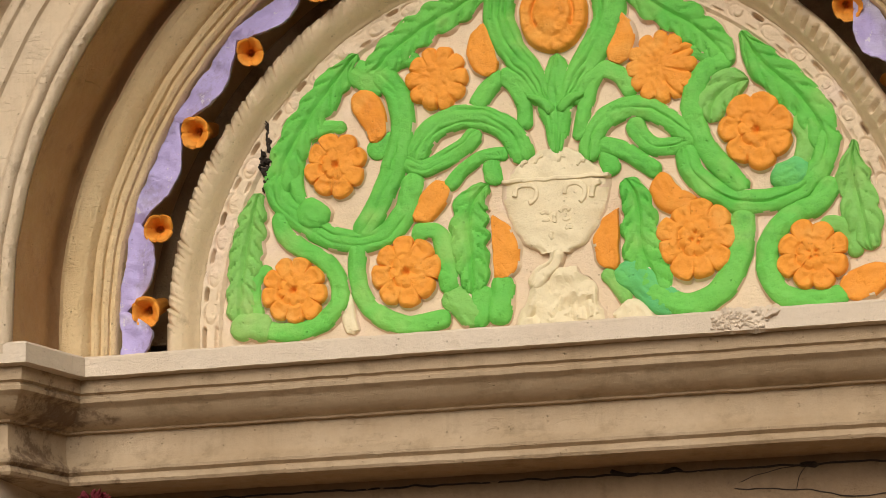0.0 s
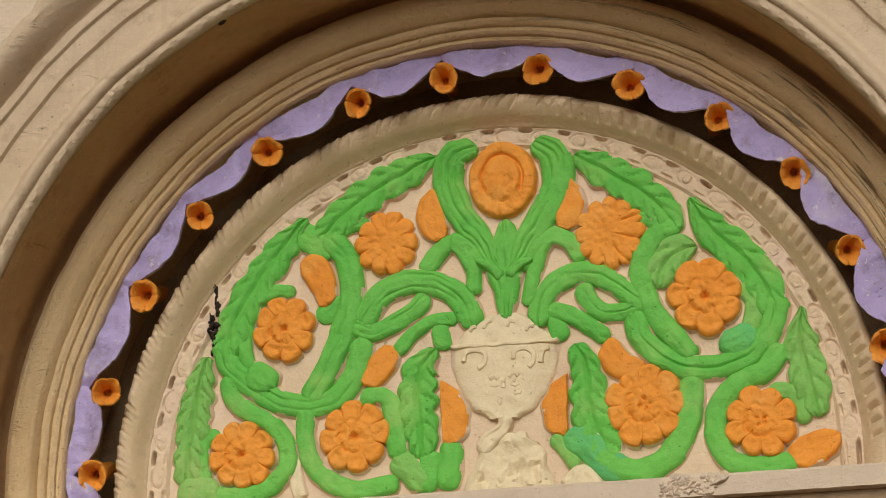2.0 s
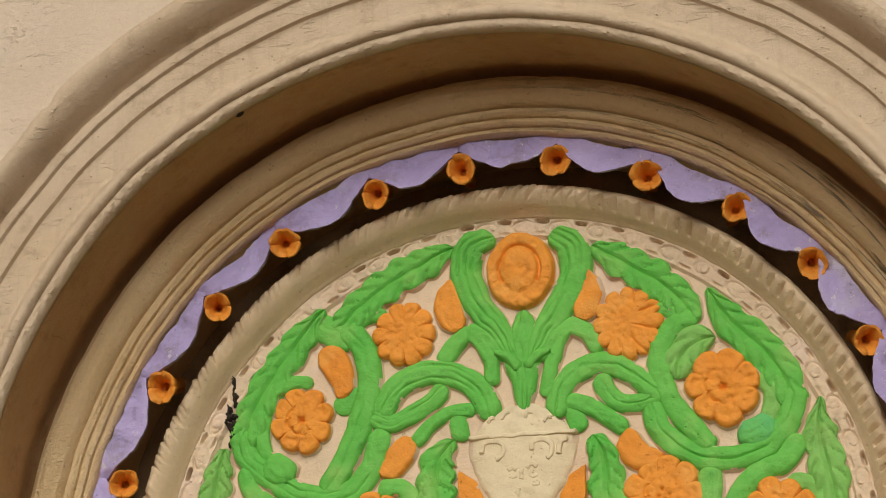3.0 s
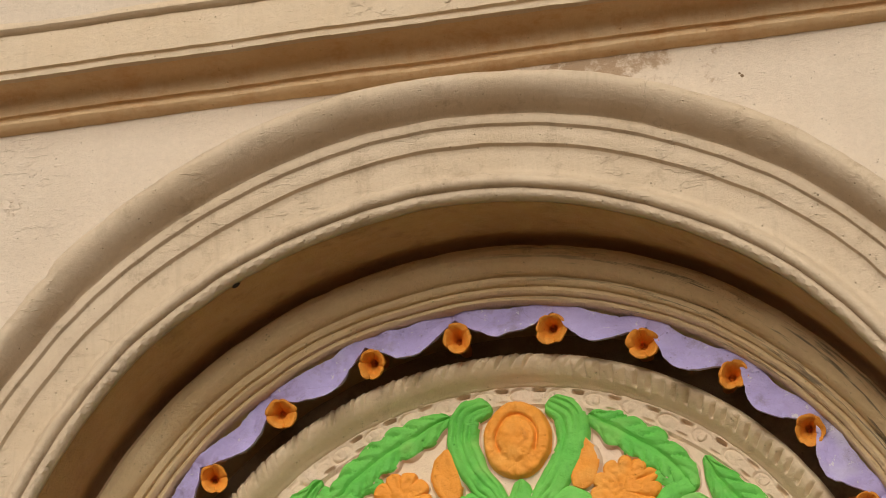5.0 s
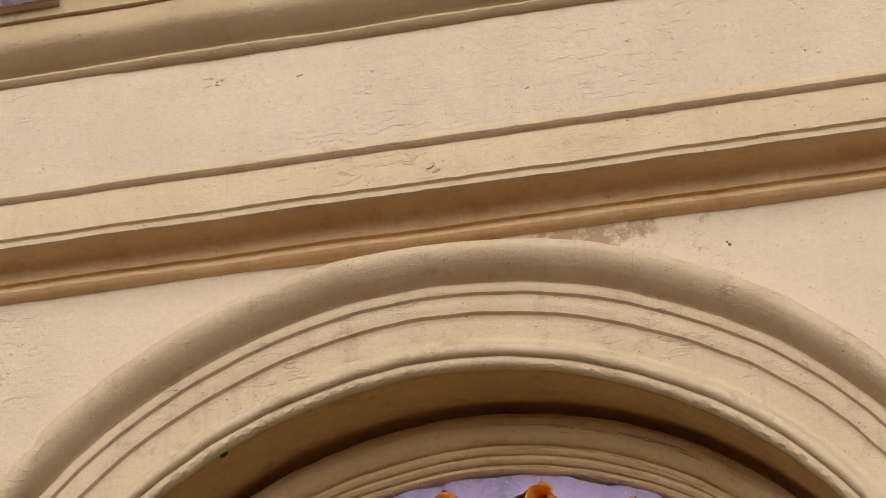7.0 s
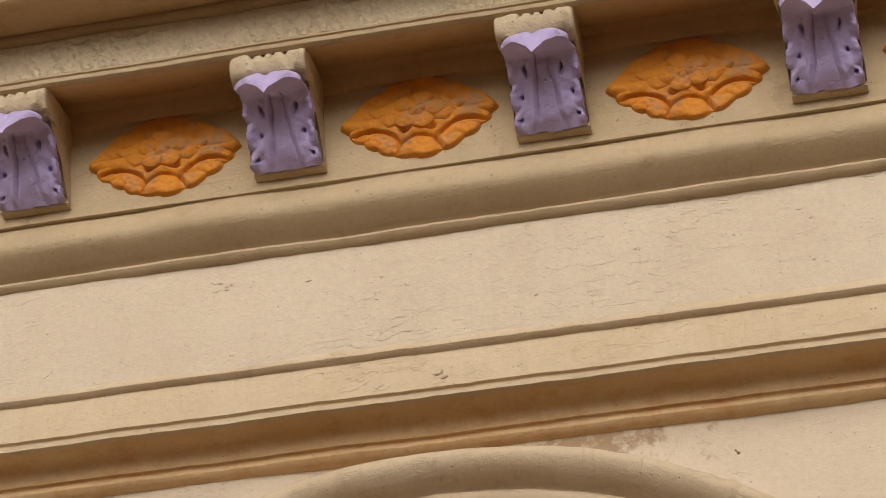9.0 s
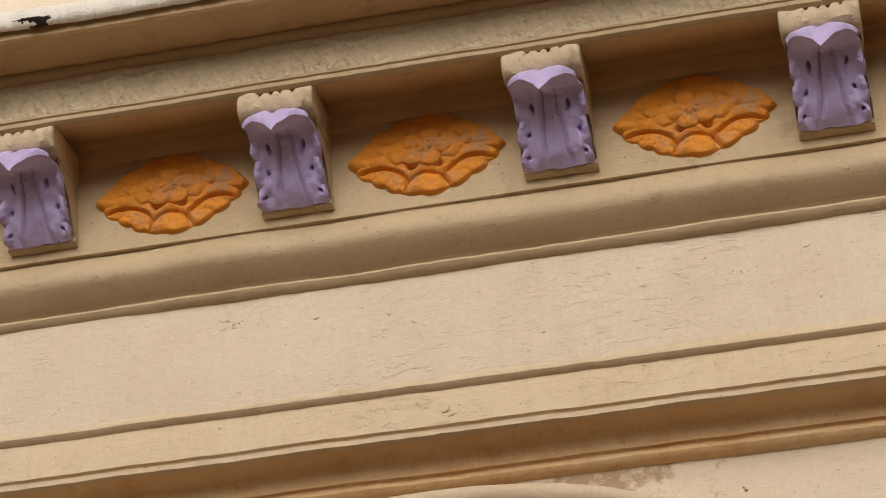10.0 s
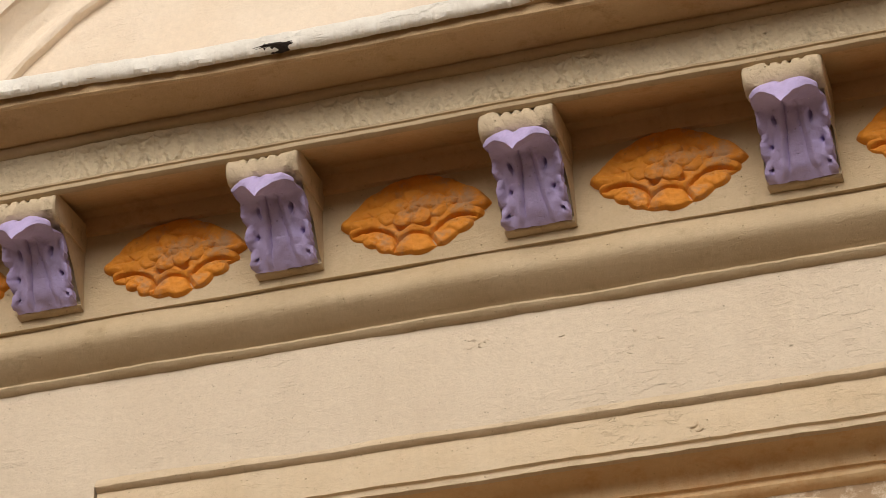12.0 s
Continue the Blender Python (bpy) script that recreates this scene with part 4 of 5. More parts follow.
bud([(0.586, 2.840), (0.630, 2.860), (0.692, 2.882)], 0.064, swell=(1.0, 1.0, 1.0, 0.85, 0.42), sides=(1.15, 0.75))
# -- flowers
rosette((-0.437, 3.185), 0.064, 8, tympanum, 0.25)
rosette((-0.289, 2.947), 0.069, 8, tympanum, 0.10)
rosette((-0.528, 2.926), 0.066, 9, tympanum, 0.55)
rosette((0.438, 3.181), 0.073, 7, tympanum, 0.35, rim=0.20)
rosette((0.309, 2.968), 0.076, 9, tympanum, 0.0, hole=False, rim=0.13)
rosette((0.537, 2.917), 0.067, 8, tympanum, 0.35, hole=False)


def daisy(centre, r, petals, focus):
    def shape(u, a):
        c = abs(math.cos(petals * a / 2))
        edge = max(0.0, 1 - max(0.0, (u - 0.8) / 0.2) ** 2) ** 0.5
        k = math.hypot(u * math.cos(a) - focus[0], u * math.sin(a) - focus[1])
        b = math.atan2(u * math.sin(a) - focus[1], u * math.cos(a) - focus[0])
        return 0.019 * (0.4 + 0.6 * edge) - 0.0055 * math.exp(-(abs(math.cos(petals * b / 2)) / 0.26) ** 2) * min(1, max(0, k - 0.50) * 2.0)
    disc("rosette", centre, r, r * 1.05, ORANGE, tympanum, shape, outline=lambda a: 1 - 0.16 * (1 - abs(math.cos(petals * a / 2)) ** 0.5))


daisy((-0.218, 3.352), 0.068, 10, (0.0, 0.0))
daisy((0.251, 3.332), 0.075, 12, (-0.45, 0.1))


def medallion(u, a):
    h = 0.019 * max(0.0, 1 - max(0, (u - 0.86) / 0.14) ** 2) ** 0.5 + 0.004
    h -= 0.010 * math.exp(-((u - 0.60) / 0.045) ** 2) * (1 if math.sin(a) > -0.55 else 0.2)
    h += 0.006 * math.exp(-((u - 0.25) / 0.25) ** 2)
    if math.sin(a) < -0.35 and u > 0.5:
        h -= 0.006 * abs(math.sin(6 * a)) * (u - 0.4)
    return h


disc("medallion", (0.030, 3.468), 0.071, 0.084, ORANGE, tympanum, medallion, label="orange painted oval medallion")
# -- urn
urn = strap("urn", [(0.025, 3.112), (0.024, 3.074), (0.023, 3.033), (0.022, 2.992), (0.021, 2.961)], 0.232, 0.017, URN, tympanum, swell=[1.0, 0.96, 0.88, 0.78, 0.62, 0.28], lump=1.2, label="pale yellow plaster urn", steep=4, round_ends=False)
strap("urn_lid", [(0.026, 3.179), (0.026, 3.162), (0.025, 3.141), (0.025, 3.113)], 0.222, 0.014, URN, urn, swell=[0.30, 0.66, 0.86, 1.0], lump=1.4, steep=5, round_ends=False)
strap("urn_band", [(-0.091, 3.119), (-0.023, 3.117), (0.070, 3.116), (0.142, 3.115)], 0.011, 0.020, URN, urn)
for p in ([(-0.059, 3.076), (-0.052, 3.102), (-0.033, 3.107), (-0.014, 3.096), (-0.017, 3.075), (-0.034, 3.067)], [(0.046, 3.075), (0.049, 3.098), (0.068, 3.104), (0.086, 3.093), (0.083, 3.070), (0.069, 3.059)], [(0.099, 3.066), (0.105, 3.096), (0.123, 3.103)]):
    strap("festoon", p, 0.014, 0.0205, URN, urn, lump=0.8)
for p in ([(-0.010, 3.039), (0.003, 3.050), (0.018, 3.039)], [(0.031, 3.041), (0.045, 3.054), (0.060, 3.042)], [(-0.006, 3.037), (0.005, 3.028), (0.019, 3.035)], [(0.033, 3.037), (0.047, 3.029), (0.060, 3.037)], [(0.024, 3.051), (0.023, 3.030), (0.019, 3.016)], [(0.019, 3.011), (0.012, 2.998), (0.023, 2.985)], [(0.040, 3.005), (0.051, 3.013), (0.068, 3.008)]):
    strap("carving", p, 0.013, 0.0192, URN, urn, lump=1.2)
for p in ([(-0.046, 3.139), (-0.039, 3.155), (-0.025, 3.159)], [(-0.016, 3.146), (-0.008, 3.165), (0.008, 3.167)], [(0.031, 3.145), (0.039, 3.164), (0.055, 3.161)], [(0.068, 3.135), (0.078, 3.150), (0.094, 3.144)]):
    strap("lid_rib", p, 0.010, 0.0165, URN, urn, lump=1.2)
strap("urn_foot", [(0.029, 2.971), (0.017, 2.940), (-0.006, 2.919), (-0.030, 2.891)], 0.040, 0.022, URN, urn, swell=[0.9, 0.8, 0.9, 1.0], grooves=2, lump=1.5)
strap("mound", [(0.033, 2.931), (0.032, 2.887), (0.029, 2.841), (0.025, 2.798)], 0.190, 0.014, URN, tympanum, swell=[0.35, 0.72, 0.95, 1.0], round_ends=False, lump=3.0, label="pale yellow plaster mound under the urn", steep=5)
for p in ([(-0.001, 2.818), (0.020, 2.853), (0.041, 2.880)], [(0.040, 2.817), (0.064, 2.856), (0.076, 2.884)], [(-0.035, 2.828), (-0.026, 2.862), (-0.007, 2.884)], [(0.091, 2.819), (0.089, 2.854), (0.081, 2.878)]):
    strap("rock", p, 0.036, 0.0155, URN, tympanum, lump=2.6, steep=2.5)
strap("rock", [(0.137, 2.811), (0.177, 2.836), (0.210, 2.803)], 0.040, 0.020, URN, tympanum, lump=2)
strap("rock", [(-0.421, 2.919), (-0.416, 2.872), (-0.404, 2.826)], 0.030, 0.008, URN, tympanum, lump=1)


# black mould and a nest of soot on the chain
for k, (a, b, w) in enumerate([((-0.592, 3.295), (-0.578, 3.236), 0.022), ((-0.595, 3.225), (-0.597, 3.189), 0.016), ((-0.583, 3.206), (-0.590, 3.148), 0.012), ((-0.597, 3.189), (-0.582, 3.169), 0.01), ((-0.590, 3.158), (-0.575, 3.137), 0.012)]):
    for f in (0.0, 0.25, 0.5, 0.75, 1.0):
        c = (a[0] + (b[0] - a[0]) * f + random.uniform(-0.004, 0.004), a[1] + (b[1] - a[1]) * f)
        disc("mould_patch", c, w * random.uniform(0.12, 0.34), w * random.uniform(0.2, 0.5), SOOT, tympanum, lambda u, t: 0.0145 + 0.002 * (1 - u), flank=SOOT, rings=6, spokes=40, label="black mould on the plaster",
             outline=lambda t, k=k, f=f: max(0.15, 0.75 + 1.1 * noise.noise(Vector((math.cos(t) * 1.6 + k, math.sin(t) * 1.6, f * 5)))))

# ================= lilac valance and trumpet flowers in the groove =================
ANGLES = [177.5, 165.2, 150.3, 136.3, 122.9, 108.0, 95.0, 81.1, 67.6, 53.8, 40.5, 27.0, 12.6, 4.5]
valance = thing("scalloped_valance", "lilac painted plaster valance with wavy lower edge round the arch", "valance")
stops = [186.0] + ANGLES + [-6.0]
for a0, a1 in zip(stops, stops[1:]):
    n, k, verts = 44, 12, []
    outer_w, drop = 0.003 * math.sin(a0), 0.058 + 0.005 * math.sin(a0 * 1.7)
    for side in (0, 1):
        for i in range(n + 1):
            f = i / n
            a = radians(a0 + (a1 - a0) * f)
            s = abs(math.sin(math.pi * f)) ** 1.05
            ro = 0.886 - 0.017 * s + outer_w * s
            ri = 0.860 - (drop + 0.006) * s
            for j in range(k):
                v = j / (k - 1)
                r = ro + (ri - ro) * v
                y = 0.308 - 0.030 * (0.25 * v + 0.75 * v ** 2.2) * (0.10 + 0.90 * s) + 0.010 * (1 - s) * v + side * 0.008
                p = (r * math.cos(a), y, ZC + r * math.sin(a))
                y += rough_n(p, 9, 0.012) + rough_n(p, 26, 0.009) + rough_n(p, 70, 0.003)
                verts.append((p[0] + rough_n((p[2], 3, p[0]), 25, 0.004) + rough_n((p[2], 7, p[0]), 80, 0.002), y, p[2] + rough_n((p[0], 9, p[2]), 25, 0.004) + rough_n((p[0], 2, p[2]), 80, 0.002)))
    m = (n + 1) * k
    faces = quads(n + 1, k) + [tuple(m + i for i in f) for f in quads(n + 1, k, flip=True)]
    rim = [i * k for i in range(n + 1)] + [n * k + j for j in range(1, k)] + [i * k + k - 1 for i in range(n - 1, -1, -1)] + [j for j in range(k - 2, 0, -1)]
    faces += [(p, m + p, m + q, q) for p, q in zip(rim, rim[1:] + rim[:1])]
    made("scallop", verts, faces, VALANCE, valance)


def trumpet(at, tilt, turn, size):
    """A hollow plaster flower: flaring tube with four cut petals, deep throat."""
    flower = thing("trumpet_flower", "orange painted plaster trumpet flower with a dark hollow throat", "plaster flower", "trumpet flowers round the arch", at)
    flower.rotation_euler = (radians(tilt), 0, radians(turn))
    prof = [(0.014, 0.157), (0.016, 0.11), (0.019, 0.06), (0.024, 0.03), (0.0295, 0.008), (0.0305, 0.001), (0.0290, -0.004), (0.0250, -0.003), (0.0195, 0.004),
            (0.0125, 0.018), (0.0085, 0.034), (0.0070, 0.050), (0.0, 0.052)]
    n, verts = 48, []
    ph = random.uniform(0, 6)
    for i, (r, y) in enumerate(prof):
        for j in range(n):
            a = 2 * math.pi * j / n
            cut = math.exp(-((((a + ph) * 4 / (2 * math.pi)) % 1 - 0.5) / 0.07) ** 2) if 3 <= i <= 9 else 0.0
            rr = r * (1 - 0.09 * cut) * size * (1 + 0.05 * math.sin(2 * a + ph) + 0.10 * noise.noise(Vector((math.cos(a) * 1.5, math.sin(a) * 1.5, ph))))
            p = (rr * math.cos(a), y + 0.006 * cut + 0.002 * math.sin(3 * a + ph), rr * math.sin(a))
            verts.append((p[0] + rough_n((p[0] + ph, p[1], p[2]), 60, 0.003), p[1] + rough_n((p[0], p[1] + ph, p[2]), 60, 0.006), p[2]))
    faces = quads(len(prof), n, close_v=True)
    made("petals", verts, faces, ORANGE, flower)
    return flower


for i, a in enumerate(ANGLES):
    r = 0.827 + [-0.003, -0.005, -0.002, -0.001, 0.003, -0.003, -0.004, 0.000, 0.000, 0.012, 0.011, 0.002, -0.014, 0.0][i]
    trumpet((0.996 * r * math.cos(radians(a)) + 0.0045, 0.300, ZC - 0.008 + r * math.sin(radians(a))), random.uniform(8, 22), random.uniform(4, 18), random.uniform(1.0, 1.14))

# ================= brackets and plaques under the cornice =================
COURSE_Y = -0.185


def eased(v, lo, hi):
    t = max(0.0, min(1.0, (v - lo) / (hi - lo)))
    return t * t * (3 - 2 * t)


def bracket(at):
    thing_ = thing("bracket", "cream plaster scroll bracket with a lilac leaf under the cornice", "bracket", "brackets under the cornice", at)
    side = [(0.02, 0.0), (-0.012, 0.0), (-0.020, 0.001), (-0.024, 0.004), (-0.023, 0.007), (-0.026, 0.011), (-0.046, 0.034), (-0.057, 0.055), (-0.072, 0.080), (-0.094, 0.102), (-0.118, 0.120),
            (-0.145, 0.136), (-0.170, 0.150), (-0.172, 0.180), (0.02, 0.210)]
    prof = dense(side, 0.010)
    verts, cols = [], (-0.075, -0.0762, -0.072, -0.045, -0.02, 0.0, 0.02, 0.045, 0.072, 0.0762, 0.075)
    for x in cols:
        for y, z in prof:
            k = 0.003 if abs(x) == 0.075 else 0.0
            if abs(x) < 0.073 and 0.011 < z < 0.150:
                k = 0.020
            back = 1 - 0.15 * eased(z, 0.04, 0.16) * eased(y, -0.17, 0.0)
            verts.append((x * back + rough_n((x, y + at[0], z), 30, 0.003), y + k + rough_n((z, x + at[0], y), 28, 0.003), z + rough_n((z, y, x + at[0]), 40, 0.002)))
    m = len(prof)
    faces = quads(len(cols), m) + [tuple(range(m)), tuple(reversed(range((len(cols) - 1) * m, len(cols) * m)))]
    made("body", verts, faces, TRIM, thing_)
    # cap: rounded below, cut into two wide blocks and two teeth along its upper edge
    verts, n = [], 96
    shift = 0.06 * math.sin(at[0] * 9)
    for i in range(n + 1):
        u = -1 + 2 * i / n
        gap = sum(math.exp(-((u - c - shift) / 0.045) ** 2) for c in (-0.36, -0.06, 0.18, 0.50))
        wave = 0.004 * noise.noise(Vector((u * 2.5 + at[0] * 7, 1, 2)))
        end = max(0.0, (abs(u) - 0.93) / 0.07) ** 2
        row = [(0.02, 0.150), (-0.152, 0.138), (-0.170, 0.138), (-0.184, 0.143), (-0.193, 0.152), (-0.197, 0.167), (-0.197, 0.175), (-0.195 + 0.010 * gap, 0.182),
               (-0.191 + 0.016 * gap, 0.188), (-0.184 + 0.012 * gap, 0.192 - 0.006 * gap), (-0.165, 0.196), (0.02, 0.222)]
        for k, (y, z) in enumerate(row):
            front = 1.0 if 1 < k < 10 else 0.0
            x = u * 0.081 * (0.83 if k in (0, 11) else 1.0)
            y += front * (0.005 * end + wave) + rough_n((x + at[0], y, z), 45, 0.004) * front
            verts.append((x, y, z + rough_n((x, z, y + at[0]), 40, 0.003)))
    k = 12
    faces = quads(n + 1, k, close_v=True) + [tuple(range(k)), tuple(reversed(range(n * k, n * k + k)))]
    made("cap", verts, faces, CAPPAINT, thing_, "weathered cream cap with notched upper edge")
    # acanthus leaf on the hollow front; its winged tip juts out, pointed in the middle, and folds back under the cap
    k, nv, nf, verts = 61, 64, 10, []
    columns = []
    for j in range(k):
        u = -1 + 2 * j / (k - 1)
        c = max(0.0, 1 - abs(u) / 0.99) ** 2.0
        rise = 0.014 * (1 - u * u) - 0.007 * math.exp(-((u + 0.05) / 0.14) ** 2)
        droop = 0.013 * abs(u) ** 5
        lip = Vector((-0.176 - 0.024 * (1 - u * u) - 0.018 * c, 0.128 - 0.056 * c - droop))
        top = Vector((-0.178 - 0.006 * (1 - u * u), 0.134 + rise - droop))
        side = [Vector(p) for p in ((-0.026, 0.0045), (-0.052, 0.026), (-0.066, 0.044), (-0.079, 0.066), (-0.094, 0.088), (-0.112, 0.107))]
        line = spline([*side, Vector((-0.140, 0.124)), lip], 0.002)
        columns.append(([line[round(i * (len(line) - 1) / (nv - 1))] for i in range(nv)], lip, top))
    for i in range(nv + nf):
        v = min(1.0, i / (nv - 1))
        fold = max(0.0, (i - nv + 1) / nf)
        body = min(1.0, v * 8) * max(0.0, min(1.0, (0.74 - v) * 7))
        for j in range(k):
            u = -1 + 2 * j / (k - 1)
            line, lip, top = columns[j]
            lob = abs(math.sin(v * 3.6 * math.pi + 0.5 + (0.5 if u > 0 else 0)))
            w = 0.0775 * (1.0 - body * (0.075 * (1 - lob) - 0.014 * math.sin(v * 74 + at[0] * 9 + (2 if u > 0 else 0))) - 0.03 * math.sin(min(1, v * 1.3) * math.pi) - 0.05 * math.exp(-((v - 0.78) / 0.10) ** 2) - 0.09 * eased(v, 0.80, 1.0))
            if fold:
                q = lip.lerp(top, fold) + Vector((-0.006 * math.sin(fold * math.pi), 0.004 * math.sin(fold * math.pi)))
                y, z = q.x, q.y
            else:
                d = (line[min(i + 1, nv - 1)] - line[max(i - 1, 0)]).normalized()
                nrm = Vector((-d.y, d.x))
                stem = 0.13 + 0.26 * (1 - v) ** 2.4
                lift = 0.004 * (1 - abs(u) ** 3) * min(1, (1 - v) * 5)
                lift += 0.003 * body * max(0.0, 1 - (abs(u) / stem) ** 2)
                # side lobes: cupped, with rolled edges
                lift += body * lob * (0.019 * max(0.0, abs(u) - 0.76) / 0.24 - 0.004 * math.exp(-((abs(u) - 0.66) / 0.12) ** 2))
                lift -= 0.0055 * min(1.0, v * 5) * max(0.0, min(1.0, (0.80 - v) * 5)) * math.exp(-((abs(u) - stem) / 0.030) ** 2) * (1.0 if u < 0 else 0.55)
                lift += 0.004 * math.exp(-((abs(u) - stem - 0.16) / 0.08) ** 2) * body
                for hole, at_u, size in ((0.13, 0.80, 0.016), (0.34, 0.66 + 0.05 * math.sin(at[0] * 7), 0.018), (0.56, 0.50, 0.045)):
                    lift -= 0.024 * math.exp(-((abs(u) - at_u - 0.25 * (v - hole)) / 0.038) ** 2 - ((v - hole) / size) ** 2)
                y, z = line[i].x + nrm.x * lift, line[i].y + nrm.y * lift
            if abs(u) > 0.999 and not fold:
                y += 0.016 * min(1.0, v * 7)
            x = u * w * (0.92 + 0.08 * min(1.0, v * 7))
            x += 0.003 * body * math.copysign(1.0, u) * (abs(u) > 0.9) * noise.noise(Vector((v * 20, u, at[0])))
            verts.append((x + rough_n((x, z, y + at[0]), 30, 0.003), y + rough_n((x, y, z + at[0]), 40, 0.0030) + rough_n((x, y, z), 100, 0.0014), z + rough_n((z, x + at[0], y), 35, 0.003)))
    made("leaf", verts, quads(nv + nf, k), LILAC, thing_, "lilac painted acanthus leaf with a winged tip")
    return thing_


def lens_outline(a, jag=0.030):
    c, s = abs(math.cos(a)), abs(math.sin(a))
    r = 1.0
    for _ in range(24):
        r -= ((r * c) ** 1.7 + (r * s) ** 1.25 - 1) / (1.7 * c * max(r * c, 1e-4) ** 0.7 + 1.25 * s * max(r * s, 1e-4) ** 0.25 + 1e-4) * 0.7
    return r * (1 - (jag * (1 - abs(math.cos(a * 9 + 0.6 * math.sin(a * 3)))) if math.sin(a) < 0 else 0.015 * (1 - abs(math.cos(a * 7)))))


def plaque(at, wave, lobes=5, jag=0.030):
    thing_ = thing("flower_plaque", "weathered orange plaster plaque carved with a flower and leaves", "plaque", "plaques between the brackets", at)
    cut = jag > 0.05

    def shape(u, a):
        r = lens_outline(a, jag) * u
        x, z = r * math.cos(a), r * math.sin(a)
        ax = abs(x)
        edge = max(0.0, 1 - max(0.0, (u - 0.88) / 0.12) ** 2) ** 0.5
        # upper fan of soft petals
        ray = math.atan2(z + 0.25, x * 1.5)
        h = 0.0165 - 0.0050 * math.exp(-(math.sin(ray * 3.5 + 0.4 + wave) / 0.24) ** 2) * eased(z, 0.05, 0.35)
        h -= 0.003 * math.exp(-((math.hypot(x * 1.1, z + 0.1) - 0.62) / 0.05) ** 2) * eased(z, 0.1, 0.3)
        # wings that reach out to both tips
        h += 0.0055 * math.exp(-((z + 0.06 + 0.02 * ax) / 0.12) ** 2) * eased(ax, 0.30, 0.55)
        h -= 0.0045 * math.exp(-((z - 0.16 + 0.16 * ax) / 0.04) ** 2) * eased(ax, 0.28, 0.45) * (1 - eased(ax, 0.75, 0.92))
        # side shells and the middle boss sit lower, each under a deep arched line
        shell = math.hypot((ax - 0.63) / 0.40, (z + 0.70) / (0.46 + 0.04 * wave))
        boss = math.hypot(x / 0.27, (z + 1.0) / 0.50)
        flute = 0.003 * math.exp(-(math.sin(math.atan2(z + 1.2, ax - 0.55) * (4.5 if cut else 2.5)) / 0.22) ** 2)
        low = 0.0085 + 0.005 * max(0.0, 1 - shell * shell) ** 0.5 - (flute if shell < 0.95 else 0)
        f = eased(shell, 0.96, 1.04)
        h = low * (1 - f) + h * f - 0.0095 * math.exp(-((shell - 1.0) / 0.060) ** 2) * eased(z, -1.0, -0.55)
        low = 0.0095 + 0.006 * max(0.0, 1 - boss * boss) ** 0.5
        f = eased(boss, 0.95, 1.06)
        h = low * (1 - f) + h * f - 0.0085 * math.exp(-((boss - 1.04) / 0.05) ** 2)
        h += 0.003 * math.exp(-((boss - 1.28) / 0.10) ** 2)
        for sx in (-1, 1):                       # drilled eyes under the flower
            h -= 0.016 * math.exp(-((x - sx * 0.17) / 0.055) ** 2 - ((z + 0.33) / 0.06) ** 2)
        if z < 0:
            h -= 0.005 * max(0.0, u - 0.80) / 0.20 * (1 - abs(math.cos(a * 9 + 0.6 * math.sin(a * 3)))) ** 3
        return 0.004 + (h - 0.004) * (0.35 + 0.65 * edge)
    disc("carving", (0, 0), 0.168, 0.097, PLAQUE, thing_, shape, base=0.0, rings=72, spokes=260, outline=lambda a: lens_outline(a, jag), flank=PLAQUE)
    # two pointed leaves under the flower
    for sx in (-1, 1):
        disc("petal", (sx * 0.056, 0.007), 0.048, 0.031, PLAQUE, thing_, lambda u, a: 0.0185 + 0.005 * (1 - u ** 6) - 0.003 * math.exp(-(math.sin(a * 1.5 + 0.6) / 0.15) ** 2) * u,
             turn=sx * 0.22, rings=16, spokes=72, base=0.0, flank=PLAQUE, outline=lambda a: 1 - 0.30 * abs(math.sin(a)) * abs(math.cos(a)) * 2 + 0.05 * math.sin(5 * a + wave))

    def petals(a):
        return (1 - 0.34 * (1 - abs(math.cos(lobes / 2 * (a - 1.5708) + wave * 3)) ** 0.5)) * (1.0 + 0.15 * abs(math.cos(a)))
    disc("flower", (0.004 * wave, 0.008), 0.050, 0.043, PLAQUE, thing_,
         lambda u, a: 0.0235 + 0.006 * (1 - u ** 6) + 0.003 * math.exp(-(u / 0.28) ** 4) - 0.0024 * math.exp(-((u - 0.38) / 0.08) ** 2) - 0.005 * (1 - abs(math.cos(lobes / 2 * (a - 1.5708) + wave * 3))) ** 3 * u,
         rings=22, spokes=90, base=0.0, outline=petals, flank=PLAQUE)
    return thing_


for i in range(-2, 5):
    bracket((-0.830 + 0.5618 * i + 0.004 * math.sin(i * 3), COURSE_Y, 4.698))
for i in range(-2, 4):
    plaque((-0.549 + 0.5618 * i + 0.006 * math.sin(i * 5), COURSE_Y, 4.794 + 0.003 * math.sin(i * 2)), 0.3 * math.sin(i * 2.3), 5, 0.080 if i == -1 else 0.048)

